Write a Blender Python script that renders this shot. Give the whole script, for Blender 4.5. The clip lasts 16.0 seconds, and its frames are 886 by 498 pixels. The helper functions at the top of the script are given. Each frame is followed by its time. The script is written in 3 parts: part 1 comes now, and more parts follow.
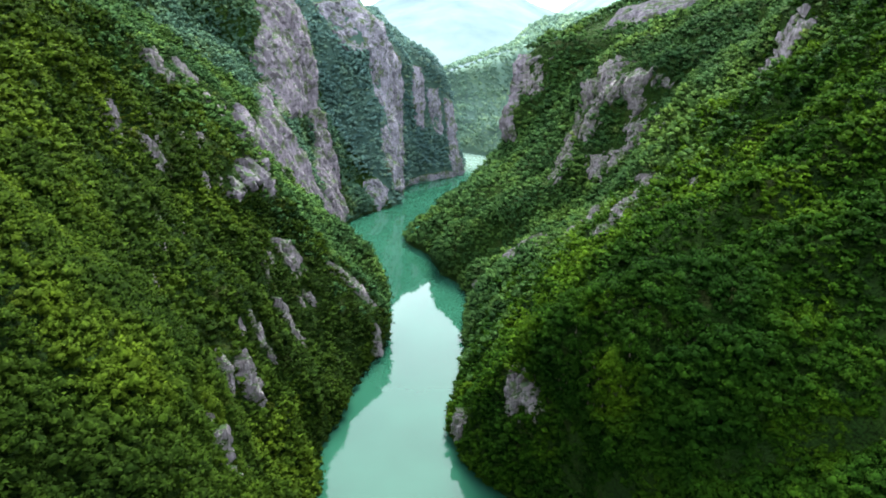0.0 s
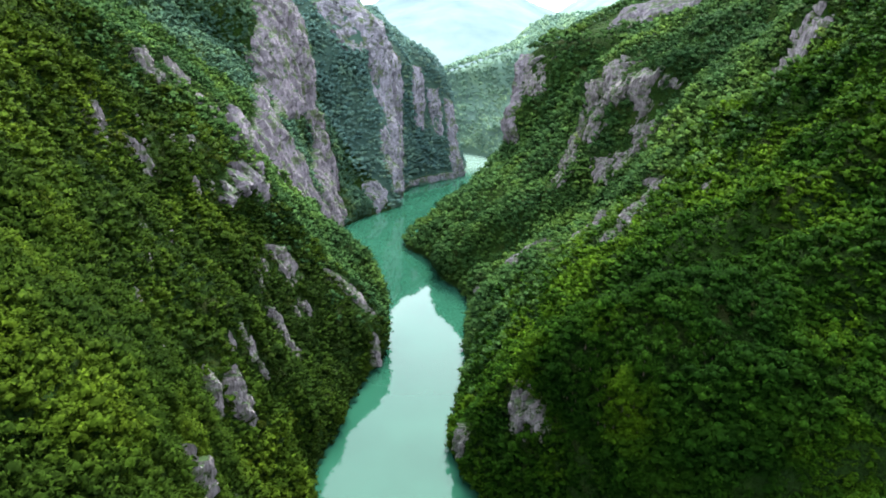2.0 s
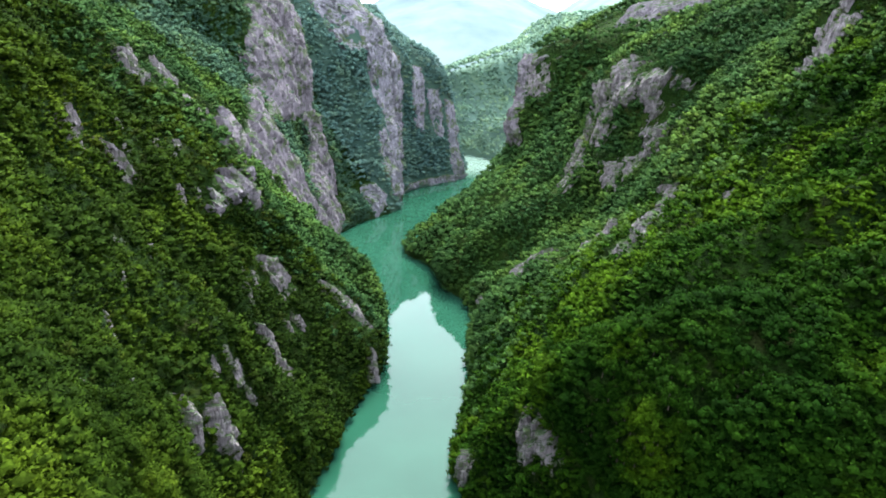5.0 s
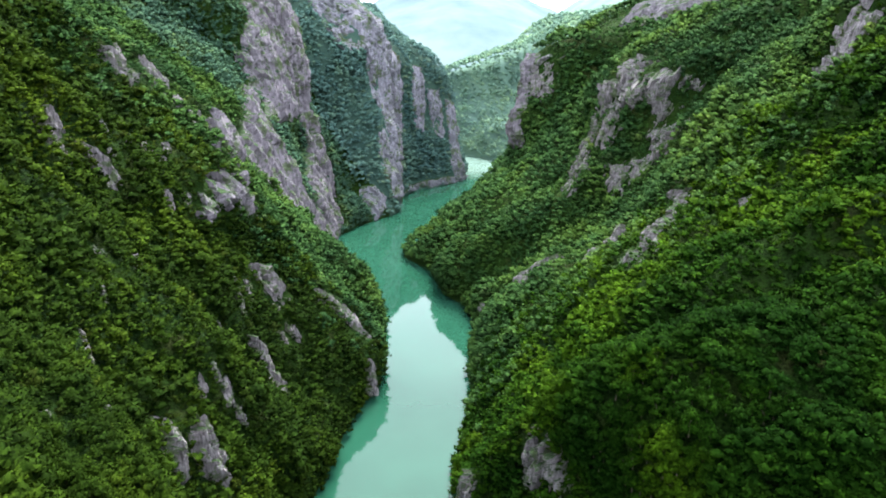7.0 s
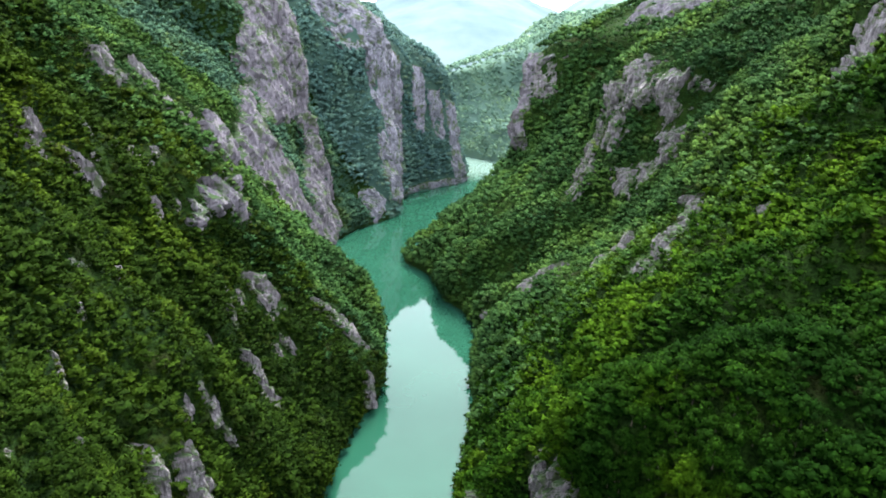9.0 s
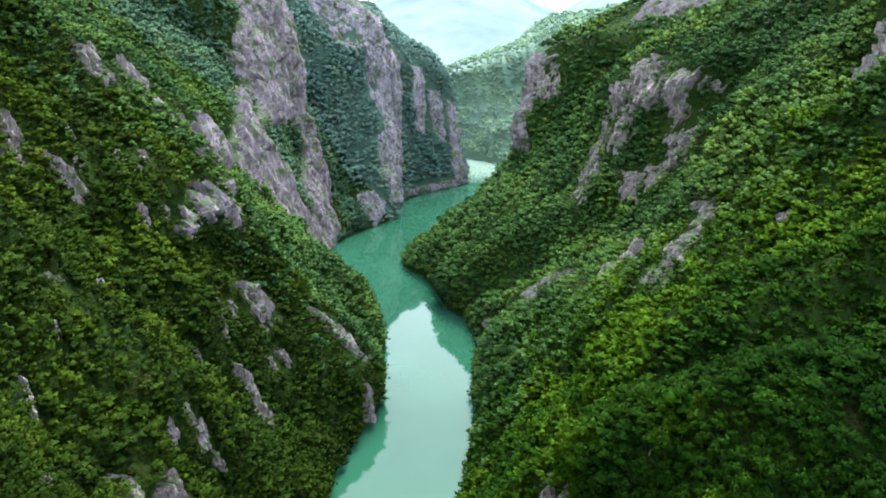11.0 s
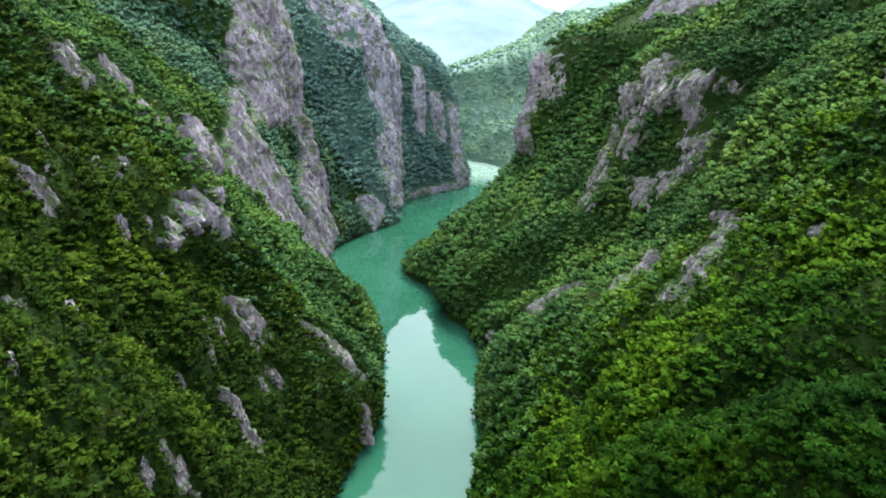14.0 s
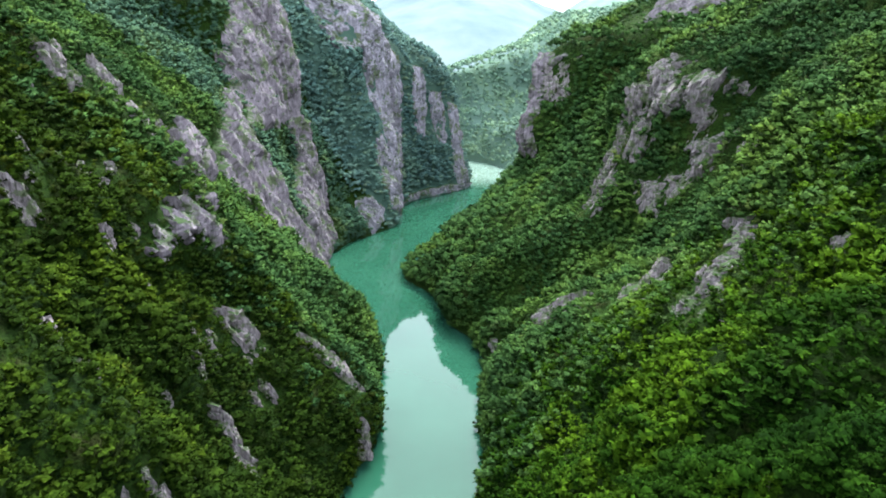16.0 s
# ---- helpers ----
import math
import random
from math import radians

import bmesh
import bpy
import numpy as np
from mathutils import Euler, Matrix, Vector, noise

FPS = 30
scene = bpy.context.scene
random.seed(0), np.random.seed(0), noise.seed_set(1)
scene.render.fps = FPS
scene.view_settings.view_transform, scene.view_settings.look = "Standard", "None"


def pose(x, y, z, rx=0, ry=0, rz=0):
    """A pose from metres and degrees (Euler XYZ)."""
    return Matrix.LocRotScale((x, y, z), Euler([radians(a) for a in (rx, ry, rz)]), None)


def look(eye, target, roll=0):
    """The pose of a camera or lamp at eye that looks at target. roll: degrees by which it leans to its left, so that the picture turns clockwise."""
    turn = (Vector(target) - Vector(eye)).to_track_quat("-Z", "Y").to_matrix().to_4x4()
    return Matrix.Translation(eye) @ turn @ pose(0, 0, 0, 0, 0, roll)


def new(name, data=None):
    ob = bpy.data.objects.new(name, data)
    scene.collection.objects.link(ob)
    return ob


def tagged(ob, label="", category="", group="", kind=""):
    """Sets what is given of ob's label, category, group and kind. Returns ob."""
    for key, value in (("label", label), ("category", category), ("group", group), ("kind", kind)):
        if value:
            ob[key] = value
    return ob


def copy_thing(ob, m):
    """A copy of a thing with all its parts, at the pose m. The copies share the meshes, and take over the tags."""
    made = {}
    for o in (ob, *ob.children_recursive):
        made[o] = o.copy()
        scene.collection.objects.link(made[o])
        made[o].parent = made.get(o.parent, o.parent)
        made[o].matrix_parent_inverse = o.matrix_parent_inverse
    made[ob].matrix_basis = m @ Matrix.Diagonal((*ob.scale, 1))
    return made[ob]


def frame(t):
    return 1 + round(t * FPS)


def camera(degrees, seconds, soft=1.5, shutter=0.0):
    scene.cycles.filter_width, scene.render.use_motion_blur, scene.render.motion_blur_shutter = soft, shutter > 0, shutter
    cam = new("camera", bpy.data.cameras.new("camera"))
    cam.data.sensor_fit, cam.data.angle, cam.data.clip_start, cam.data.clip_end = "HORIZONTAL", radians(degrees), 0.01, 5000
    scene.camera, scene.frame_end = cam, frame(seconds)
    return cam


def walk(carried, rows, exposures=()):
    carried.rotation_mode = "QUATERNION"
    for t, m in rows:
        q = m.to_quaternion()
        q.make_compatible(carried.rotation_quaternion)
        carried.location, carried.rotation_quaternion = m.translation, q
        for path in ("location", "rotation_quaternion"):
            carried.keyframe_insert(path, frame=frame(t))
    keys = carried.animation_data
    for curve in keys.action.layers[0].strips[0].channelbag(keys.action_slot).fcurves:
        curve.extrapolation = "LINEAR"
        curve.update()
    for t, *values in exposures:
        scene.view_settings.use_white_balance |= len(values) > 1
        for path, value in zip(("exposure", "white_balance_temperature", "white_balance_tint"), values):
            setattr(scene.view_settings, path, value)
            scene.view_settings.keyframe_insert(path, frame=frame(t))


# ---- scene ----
cam = camera(70.0, 16.0, soft=1.85)
PATH = [
    (0.0, (2.210, -4.871, 150.834), (1.994, 90.384, 120.398), 1.45),
    (1.0, (1.996, 0.655, 150.668), (1.780, 95.910, 120.231), 1.45),
    (2.0, (1.763, 6.232, 150.497), (1.548, 101.487, 120.061), 1.45),
    (3.0, (1.514, 11.847, 150.324), (1.298, 107.102, 119.887), 1.45),
    (4.0, (1.249, 17.485, 150.149), (1.034, 112.740, 119.713), 1.45),
    (5.0, (0.971, 23.131, 149.976), (0.755, 118.387, 119.539), 1.45),
    (6.0, (0.680, 28.772, 149.804), (0.464, 124.028, 119.368), 1.45),
    (7.0, (0.378, 34.394, 149.636), (0.163, 129.649, 119.200), 1.45),
    (8.0, (0.067, 39.981, 149.474), (-0.148, 135.236, 119.038), 1.45),
    (9.0, (-0.251, 45.520, 149.320), (-0.467, 140.775, 118.883), 1.45),
    (10.0, (-0.576, 50.996, 149.174), (-0.792, 146.251, 118.737), 1.45),
    (11.0, (-0.906, 56.395, 149.038), (-1.121, 151.651, 118.602), 1.45),
    (12.0, (-1.239, 61.703, 148.915), (-1.454, 156.959, 118.479), 1.45),
    (13.0, (-1.574, 66.906, 148.806), (-1.789, 162.161, 118.370), 1.45),
    (14.0, (-1.909, 71.989, 148.713), (-2.124, 167.244, 118.276), 1.45),
    (15.0, (-2.243, 76.938, 148.636), (-2.458, 172.193, 118.200), 1.45),
    (16.0, (-2.574, 81.738, 148.579), (-2.789, 176.994, 118.142), 1.45),
]
walk(cam, [(t, look(eye, target, roll)) for t, eye, target, roll in PATH], [(0, 2.24, 6000, 11), (16, 2.18, 6000, 11)])

# ---- sky and sun ----
SUN_ELEVATION, SUN_AZIMUTH = 58, 8
world = bpy.data.worlds.new("overcast_sky")
scene.world = world
world.use_nodes = True
wn, wl = world.node_tree.nodes, world.node_tree.links
wn.clear()
sky = wn.new("ShaderNodeTexSky")
sky.sky_type, sky.sun_disc = "NISHITA", False
sky.sun_elevation, sky.sun_rotation = radians(SUN_ELEVATION), radians(SUN_AZIMUTH)
sky.air_density, sky.dust_density, sky.ozone_density = 1.2, 3.0, 1.5
wcoord = wn.new("ShaderNodeTexCoord")
wmap = wn.new("ShaderNodeMapping")
wmap.inputs["Scale"].default_value = (1.0, 1.0, 2.6)
wcloud = wn.new("ShaderNodeTexNoise")
wcloud.inputs["Scale"].default_value, wcloud.inputs["Detail"].default_value = 3.2, 7.0
wramp = wn.new("ShaderNodeValToRGB")
wramp.color_ramp.elements[0].position, wramp.color_ramp.elements[0].color = 0.3, (0.55, 0.55, 0.55, 1)
wramp.color_ramp.elements[1].position, wramp.color_ramp.elements[1].color = 0.62, (1, 1, 1, 1)
wmix = wn.new("ShaderNodeMix")
wmix.data_type = "RGBA"
wback = wn.new("ShaderNodeBackground")
wback.inputs["Strength"].default_value = 0.118
wout = wn.new("ShaderNodeOutputWorld")
wl.new(wcoord.outputs["Generated"], wmap.inputs["Vector"])
wl.new(wmap.outputs["Vector"], wcloud.inputs["Vector"])
wl.new(wcloud.outputs["Fac"], wramp.inputs["Fac"])
wl.new(wramp.outputs["Color"], wmix.inputs[0])
wl.new(sky.outputs["Color"], wmix.inputs[6])
wmix.inputs[7].default_value = (10.6, 11.2, 11.6, 1)
wl.new(wmix.outputs[2], wback.inputs["Color"])
wl.new(wback.outputs["Background"], wout.inputs["Surface"])
sun = new("sun", bpy.data.lights.new("sun", "SUN"))
sun.data.energy, sun.data.angle, sun.data.color = 4.8, radians(28), (1.0, 0.95, 0.86)
a, e = radians(SUN_AZIMUTH), radians(SUN_ELEVATION)
sun.matrix_world = look((0, 0, 600), Vector((0, 0, 600)) - Vector((math.sin(a) * math.cos(e), math.cos(a) * math.cos(e), math.sin(e))))


# ---- materials ----
def material(name, rough=0.9):
    m = bpy.data.materials.new(name)
    m.use_nodes = True
    nodes, links = m.node_tree.nodes, m.node_tree.links
    shader = nodes["Principled BSDF"]
    shader.inputs["Roughness"].default_value = rough
    shader.inputs["Specular IOR Level"].default_value = 0.05
    return m, nodes, links, shader


def noise_node(nodes, links, scale, detail=5.0, rough=0.55, stretch=None, kind="ShaderNodeTexNoise"):
    geo = nodes.new("ShaderNodeNewGeometry")
    tex = nodes.new(kind)
    tex.inputs["Scale"].default_value = scale
    if kind == "ShaderNodeTexNoise":
        tex.inputs["Detail"].default_value, tex.inputs["Roughness"].default_value = detail, rough
    if stretch:
        mp = nodes.new("ShaderNodeMapping")
        mp.inputs["Scale"].default_value = stretch
        links.new(geo.outputs["Position"], mp.inputs["Vector"])
        links.new(mp.outputs["Vector"], tex.inputs["Vector"])
    else:
        links.new(geo.outputs["Position"], tex.inputs["Vector"])
    return tex


def ramp_node(nodes, links, source, stops):
    ramp = nodes.new("ShaderNodeValToRGB")
    el = ramp.color_ramp.elements
    while len(el) < len(stops):
        el.new(0.5)
    for item, (at, colour) in zip(el, stops):
        item.position, item.color = at, (*colour, 1)
    links.new(source, ramp.inputs["Fac"])
    return ramp


def mix_node(nodes, links, fac, one, two, blend="MIX"):
    mix = nodes.new("ShaderNodeMix")
    mix.data_type, mix.blend_type = "RGBA", blend
    for socket, value in ((mix.inputs[0], fac), (mix.inputs[6], one), (mix.inputs[7], two)):
        if isinstance(value, (int, float)):
            socket.default_value = value
        elif isinstance(value, tuple):
            socket.default_value = (*value, 1)
        else:
            links.new(value, socket)
    return mix.outputs[2]


def bump_node(nodes, links, height, shader, strength, distance):
    bump = nodes.new("ShaderNodeBump")
    bump.inputs["Strength"].default_value, bump.inputs["Distance"].default_value = strength, distance
    links.new(height, bump.inputs["Height"])
    links.new(bump.outputs["Normal"], shader.inputs["Normal"])


def rock_material(name, pale, mid, dark, green, patch, streaks=0.6):
    m, n, l, s = material(name, 0.92)
    streak = noise_node(n, l, streaks, 10, 0.7, (1.0, 1.0, 0.11))
    base = ramp_node(n, l, streak.outputs["Fac"], [(0.34, dark), (0.48, mid), (0.64, pale)])
    grain = noise_node(n, l, 2.2, 6, 0.7)
    speck = ramp_node(n, l, grain.outputs["Fac"], [(0.34, (0.5, 0.5, 0.5)), (0.5, (1.03, 1.03, 1.03))])
    colour = mix_node(n, l, 0.5, base.outputs["Color"], speck.outputs["Color"], "MULTIPLY")
    fine = noise_node(n, l, 3.2 * streaks, 8, 0.7, (1.0, 1.0, 0.12))
    lines = ramp_node(n, l, fine.outputs["Fac"], [(0.36, (0.5, 0.49, 0.51)), (0.48, (1, 1, 1))])
    colour = mix_node(n, l, 0.85, colour, lines.outputs["Color"], "MULTIPLY")
    moss = noise_node(n, l, patch, 6, 0.7)
    veg = ramp_node(n, l, moss.outputs["Fac"], [(green, (0, 0, 0)), (green + 0.07, (0.85, 0.85, 0.85))])
    colour = mix_node(n, l, veg.outputs["Color"], colour, (0.055, 0.075, 0.03))
    tilt = n.new("ShaderNodeSeparateXYZ")
    l.new(n.new("ShaderNodeNewGeometry").outputs["True Normal"], tilt.inputs[0])
    ledge = ramp_node(n, l, tilt.outputs["Z"], [(0.58, (0, 0, 0)), (0.74, (0.95, 0.95, 0.95))])
    colour = mix_node(n, l, ledge.outputs["Color"], colour, (0.02, 0.038, 0.012))
    l.new(colour, s.inputs["Base Color"])
    bump_node(n, l, streak.outputs["Fac"], s, 0.7, 0.8)
    return m


def leaf_material(name, shades, dry, tint_to, grain=0.55, sprays=0.42):
    """Foliage: stands of differing green, each tree and each spray of leaves a little different."""
    m, n, l, s = material(name, 0.9)
    s.inputs["Specular IOR Level"].default_value = 0.02
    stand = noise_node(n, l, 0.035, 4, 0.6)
    # light ridges and shaded hollows enter the leaf colour here
    sunlit = n.new("ShaderNodeAttribute")
    sunlit.attribute_name = "sunlit"
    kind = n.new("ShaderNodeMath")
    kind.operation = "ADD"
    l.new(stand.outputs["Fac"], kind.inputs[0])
    l.new(sunlit.outputs["Fac"], kind.inputs[1])
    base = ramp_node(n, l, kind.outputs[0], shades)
    tint = n.new("ShaderNodeAttribute")
    tint.attribute_name = "tint"
    info = n.new("ShaderNodeObjectInfo")
    own = n.new("ShaderNodeMath")
    own.operation = "MULTIPLY_ADD"
    own.inputs[1].default_value, own.inputs[2].default_value = 0.93, 0.0
    l.new(info.outputs["Random"], own.inputs[0])
    joined = n.new("ShaderNodeMath")
    joined.operation = "GREATER_THAN"
    joined.inputs[1].default_value = 0.0005
    l.new(tint.outputs["Fac"], joined.inputs[0])
    frac = n.new("ShaderNodeMix")
    frac.data_type = "FLOAT"
    l.new(joined.outputs[0], frac.inputs[0])
    l.new(own.outputs[0], frac.inputs[2])
    l.new(tint.outputs["Fac"], frac.inputs[3])
    per_tree = ramp_node(n, l, frac.outputs[0], [(0.0, (0.75, 0.8, 0.78)), (0.35, (0.9, 0.93, 0.9)), (0.75, (1.05, 1.02, 0.95)), (0.93, tint_to), (0.955, dry), (1.0, dry)])
    colour = mix_node(n, l, 1.0, base.outputs["Color"], per_tree.outputs["Color"], "MULTIPLY")
    geo = n.new("ShaderNodeNewGeometry")
    spray = ramp_node(n, l, geo.outputs["Random Per Island"], [(0.0, (1 - sprays, 1 - 0.95 * sprays, 1 - sprays)), (0.6, (0.98, 0.98, 0.95)), (1.0, (1 + sprays, 1 + 0.95 * sprays, 1 + 0.6 * sprays))])
    colour = mix_node(n, l, 1.0, colour, spray.outputs["Color"], "MULTIPLY")
    twig = noise_node(n, l, 1.5, 5, 0.7)
    tufts = ramp_node(n, l, twig.outputs["Fac"], [(0.36, (0.45, 0.47, 0.45)), (0.62, (1.3, 1.28, 1.2))])
    colour = mix_node(n, l, grain, colour, tufts.outputs["Color"], "MULTIPLY")
    bump_node(n, l, twig.outputs["Fac"], s, 0.7, 0.5)
    l.new(colour, s.inputs["Base Color"])
    through_leaf = n.new("ShaderNodeBsdfTranslucent")
    l.new(colour, through_leaf.inputs["Color"])
    blend = n.new("ShaderNodeMixShader")
    blend.inputs[0].default_value = 0.14
    l.new(s.outputs[0], blend.inputs[1])
    l.new(through_leaf.outputs[0], blend.inputs[2])
    l.new(blend.outputs[0], n["Material Output"].inputs["Surface"])
    return m


ROCK = rock_material("limestone", (0.185, 0.161, 0.182), (0.127, 0.11, 0.125), (0.064, 0.055, 0.062), 0.52, 0.11)
# same limestone on the far cliffs, haze put into its colour
HAZED_ROCK = rock_material("hazed_limestone", (0.222, 0.204, 0.238), (0.156, 0.145, 0.17), (0.085, 0.081, 0.094), 0.52, 0.11)
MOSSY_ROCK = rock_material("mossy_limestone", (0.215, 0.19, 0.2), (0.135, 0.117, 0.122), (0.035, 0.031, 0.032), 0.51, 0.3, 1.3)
LEAF = leaf_material("broadleaf_foliage", [(0.34, (0.0086, 0.0188, 0.0024)), (0.5, (0.015, 0.0298, 0.0028)), (0.66, (0.0315, 0.053, 0.0036))], (1.35, 1.05, 1.2), (1.15, 1.15, 0.9))
# leaf of the far hillside: distance haze put into the colour
FAR_LEAF = leaf_material("far_haze_foliage", [(0.3, (0.105, 0.175, 0.15)), (0.5, (0.122, 0.198, 0.15)), (0.7, (0.16, 0.24, 0.135))], (1.2, 1.1, 0.9), (1.2, 1.15, 0.95), 0.25, 0.15)

# right bank leaf: greener, some of the bank's shade in its darkest tone
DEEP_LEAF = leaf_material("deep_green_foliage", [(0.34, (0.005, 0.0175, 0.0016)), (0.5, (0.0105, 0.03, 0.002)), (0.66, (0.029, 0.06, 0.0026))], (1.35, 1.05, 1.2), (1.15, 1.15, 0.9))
# woods at middle distance: a lighter haze mixed into the leaf colour
LIGHT_HAZE_LEAF = leaf_material("light_haze_foliage", [(0.32, (0.017, 0.041, 0.0145)), (0.5, (0.026, 0.058, 0.016)), (0.68, (0.047, 0.086, 0.016))], (1.4, 1.1, 1.2), (1.2, 1.15, 0.95), 0.45, 0.25)
# haze beyond the bend, painted into the next two leaf colours
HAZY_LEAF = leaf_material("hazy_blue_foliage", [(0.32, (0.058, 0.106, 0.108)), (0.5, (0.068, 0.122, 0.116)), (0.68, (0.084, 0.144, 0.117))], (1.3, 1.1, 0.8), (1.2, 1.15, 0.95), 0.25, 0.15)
BLUE_HAZE_LEAF = leaf_material("blue_haze_foliage", [(0.32, (0.029, 0.06, 0.045)), (0.5, (0.037, 0.075, 0.049)), (0.68, (0.055, 0.1, 0.048))], (1.3, 1.1, 0.8), (1.2, 1.15, 0.95), 0.3, 0.18)

BARK, bn, bl, bs = material("grey_bark", 0.95)
bl.new(ramp_node(bn, bl, noise_node(bn, bl, 3.0, 5, 0.6, (1, 1, 0.25)).outputs["Fac"], [(0.3, (0.03, 0.026, 0.02)), (0.7, (0.08, 0.066, 0.05))]).outputs["Color"], bs.inputs["Base Color"])

SOIL, gn, gl, gs = material("scrub_and_soil", 1.0)
g1 = noise_node(gn, gl, 0.06, 6, 0.65)
g2 = noise_node(gn, gl, 1.3, 8, 0.75)
gcol = ramp_node(gn, gl, g1.outputs["Fac"], [(0.35, (0.006, 0.0155, 0.003)), (0.55, (0.011, 0.0245, 0.004)), (0.76, (0.028, 0.03, 0.011))])
gspk = ramp_node(gn, gl, g2.outputs["Fac"], [(0.36, (0.2, 0.2, 0.2)), (0.64, (1.8, 1.8, 1.6))])
gl.new(mix_node(gn, gl, 1.0, gcol.outputs["Color"], gspk.outputs["Color"], "MULTIPLY"), gs.inputs["Base Color"])
bump_node(gn, gl, g2.outputs["Fac"], gs, 1.0, 0.8)

# grass of the far hill, its haze painted into the colour as well
MEADOW, mn, ml, ms = material("hazed_hill_grass", 1.0)
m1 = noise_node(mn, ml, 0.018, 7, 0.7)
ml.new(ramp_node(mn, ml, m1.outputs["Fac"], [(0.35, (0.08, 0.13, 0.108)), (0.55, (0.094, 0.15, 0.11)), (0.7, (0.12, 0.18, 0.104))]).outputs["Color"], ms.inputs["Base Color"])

# ground between the far left woods, with haze painted into it
HAZED_SCRUB, dn, dl, ds = material("hazed_scrub", 1.0)
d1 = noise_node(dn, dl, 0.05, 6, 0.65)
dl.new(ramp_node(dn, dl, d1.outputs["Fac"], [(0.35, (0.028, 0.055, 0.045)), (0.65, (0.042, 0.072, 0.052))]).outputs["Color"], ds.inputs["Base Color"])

WATER, rn, rl, rs = material("green_river_water", 0.03)
r1 = noise_node(rn, rl, 0.02, 4, 0.5)
deep_water = ramp_node(rn, rl, r1.outputs["Fac"], [(0.35, (0.0075, 0.034, 0.02)), (0.65, (0.0105, 0.043, 0.026))])
along_river = rn.new("ShaderNodeSeparateXYZ")
rl.new(rn.new("ShaderNodeNewGeometry").outputs["Position"], along_river.inputs[0])
# sky's reflection at the far bend, painted into the water colour
bend_gleam = rn.new("ShaderNodeMapRange")
bend_gleam.inputs["From Min"].default_value, bend_gleam.inputs["From Max"].default_value = 770, 840
rl.new(along_river.outputs["Y"], bend_gleam.inputs["Value"])
rl.new(mix_node(rn, rl, bend_gleam.outputs["Result"], deep_water.outputs["Color"], (0.1, 0.15, 0.125)), rs.inputs["Base Color"])
rs.inputs["IOR"].default_value, rs.inputs["Specular IOR Level"].default_value = 1.36, 0.5
bump_node(rn, rl, noise_node(rn, rl, 0.5, 3, 0.5).outputs["Fac"], rs, 0.012, 0.05)


# ---- shape of the gorge: contour lines along the river ----
CONTOURS = {"left": [], "right": []}


def contour(side, height, line):
    """One contour line of a bank: x at each of the stations along y."""
    CONTOURS[side].append((height, line))


STATIONS = [-150, 20, 70, 105, 130, 155, 180, 205, 230, 255, 280, 305, 330, 355, 380, 405, 430, 455, 480, 505, 530, 560, 590, 615, 640, 665, 690, 715, 740, 775, 810, 860, 920, 980, 1050, 1130, 1250]
contour("left", 0, [-30, -30, -28, -29, -32, -37, -41, -43, -41, -39, -32, -29, -32, -33, -37, -47, -62, -74, -82, -86, -86, -76, -56, -45, -46, -48, -40, -25, -2, 22, 15, -16, -87, -162, -212, -239, -260])
contour("left", 20, [-37, -36, -32, -34, -38, -44, -47, -47, -48, -47, -35, -36, -40, -41, -52, -64, -75, -84, -90, -93, -94, -87, -72, -49, -48, -50, -46, -35, -14, 16, 8, -29, -108, -187, -232, -256, -276])
contour("left", 45, [-46, -38, -30, -38, -46, -54, -57, -61, -69, -65, -58, -56, -61, -66, -79, -86, -90, -94, -97, -100, -100, -95, -88, -64, -50, -52, -52, -40, -24, 10, 5, -42, -128, -212, -251, -273, -295])
contour("left", 70, [-55, -42, -30, -41, -52, -66, -70, -74, -80, -78, -77, -79, -90, -95, -99, -100, -101, -104, -107, -110, -111, -107, -104, -82, -53, -55, -57, -46, -32, 4, 0, -47, -133, -218, -259, -286, -312])
contour("left", 95, [-62, -52, -36, -55, -64, -78, -88, -95, -101, -94, -86, -90, -100, -110, -117, -118, -114, -114, -118, -116, -115, -110, -118, -95, -64, -58, -62, -50, -36, -1, -4, -50, -136, -221, -263, -294, -327])
contour("left", 120, [-85, -70, -56, -79, -85, -96, -107, -119, -125, -118, -118, -119, -114, -128, -137, -135, -131, -136, -136, -126, -121, -114, -128, -106, -78, -60, -68, -56, -40, -6, -14, -54, -140, -225, -266, -300, -340])
contour("left", 145, [-106, -96, -96, -107, -112, -120, -129, -137, -141, -143, -146, -144, -147, -157, -165, -167, -159, -166, -164, -136, -128, -117, -142, -118, -92, -62, -78, -66, -54, -40, -46, -70, -143, -228, -270, -305, -352])
contour("left", 170, [-126, -122, -127, -132, -138, -145, -152, -159, -164, -169, -174, -178, -183, -192, -200, -202, -200, -196, -186, -152, -139, -125, -155, -135, -112, -68, -95, -88, -80, -73, -74, -92, -147, -232, -273, -310, -363])
contour("left", 205, [-154, -156, -162, -168, -174, -180, -187, -194, -201, -207, -214, -220, -227, -233, -237, -237, -232, -224, -215, -190, -160, -150, -190, -170, -145, -105, -130, -125, -118, -112, -110, -131, -165, -237, -278, -321, -378])
contour("right", 0, [90, 94, 81, 67, 55, 43, 28, 10, 6, 10, 16, 16, 15, 17, 17, 4, -4, -12, -29, -26, -9, 6, 19, 28, 36, 42, 47, 52, 57, 64, 73, 79, 60, -20, -120, -216, -300])
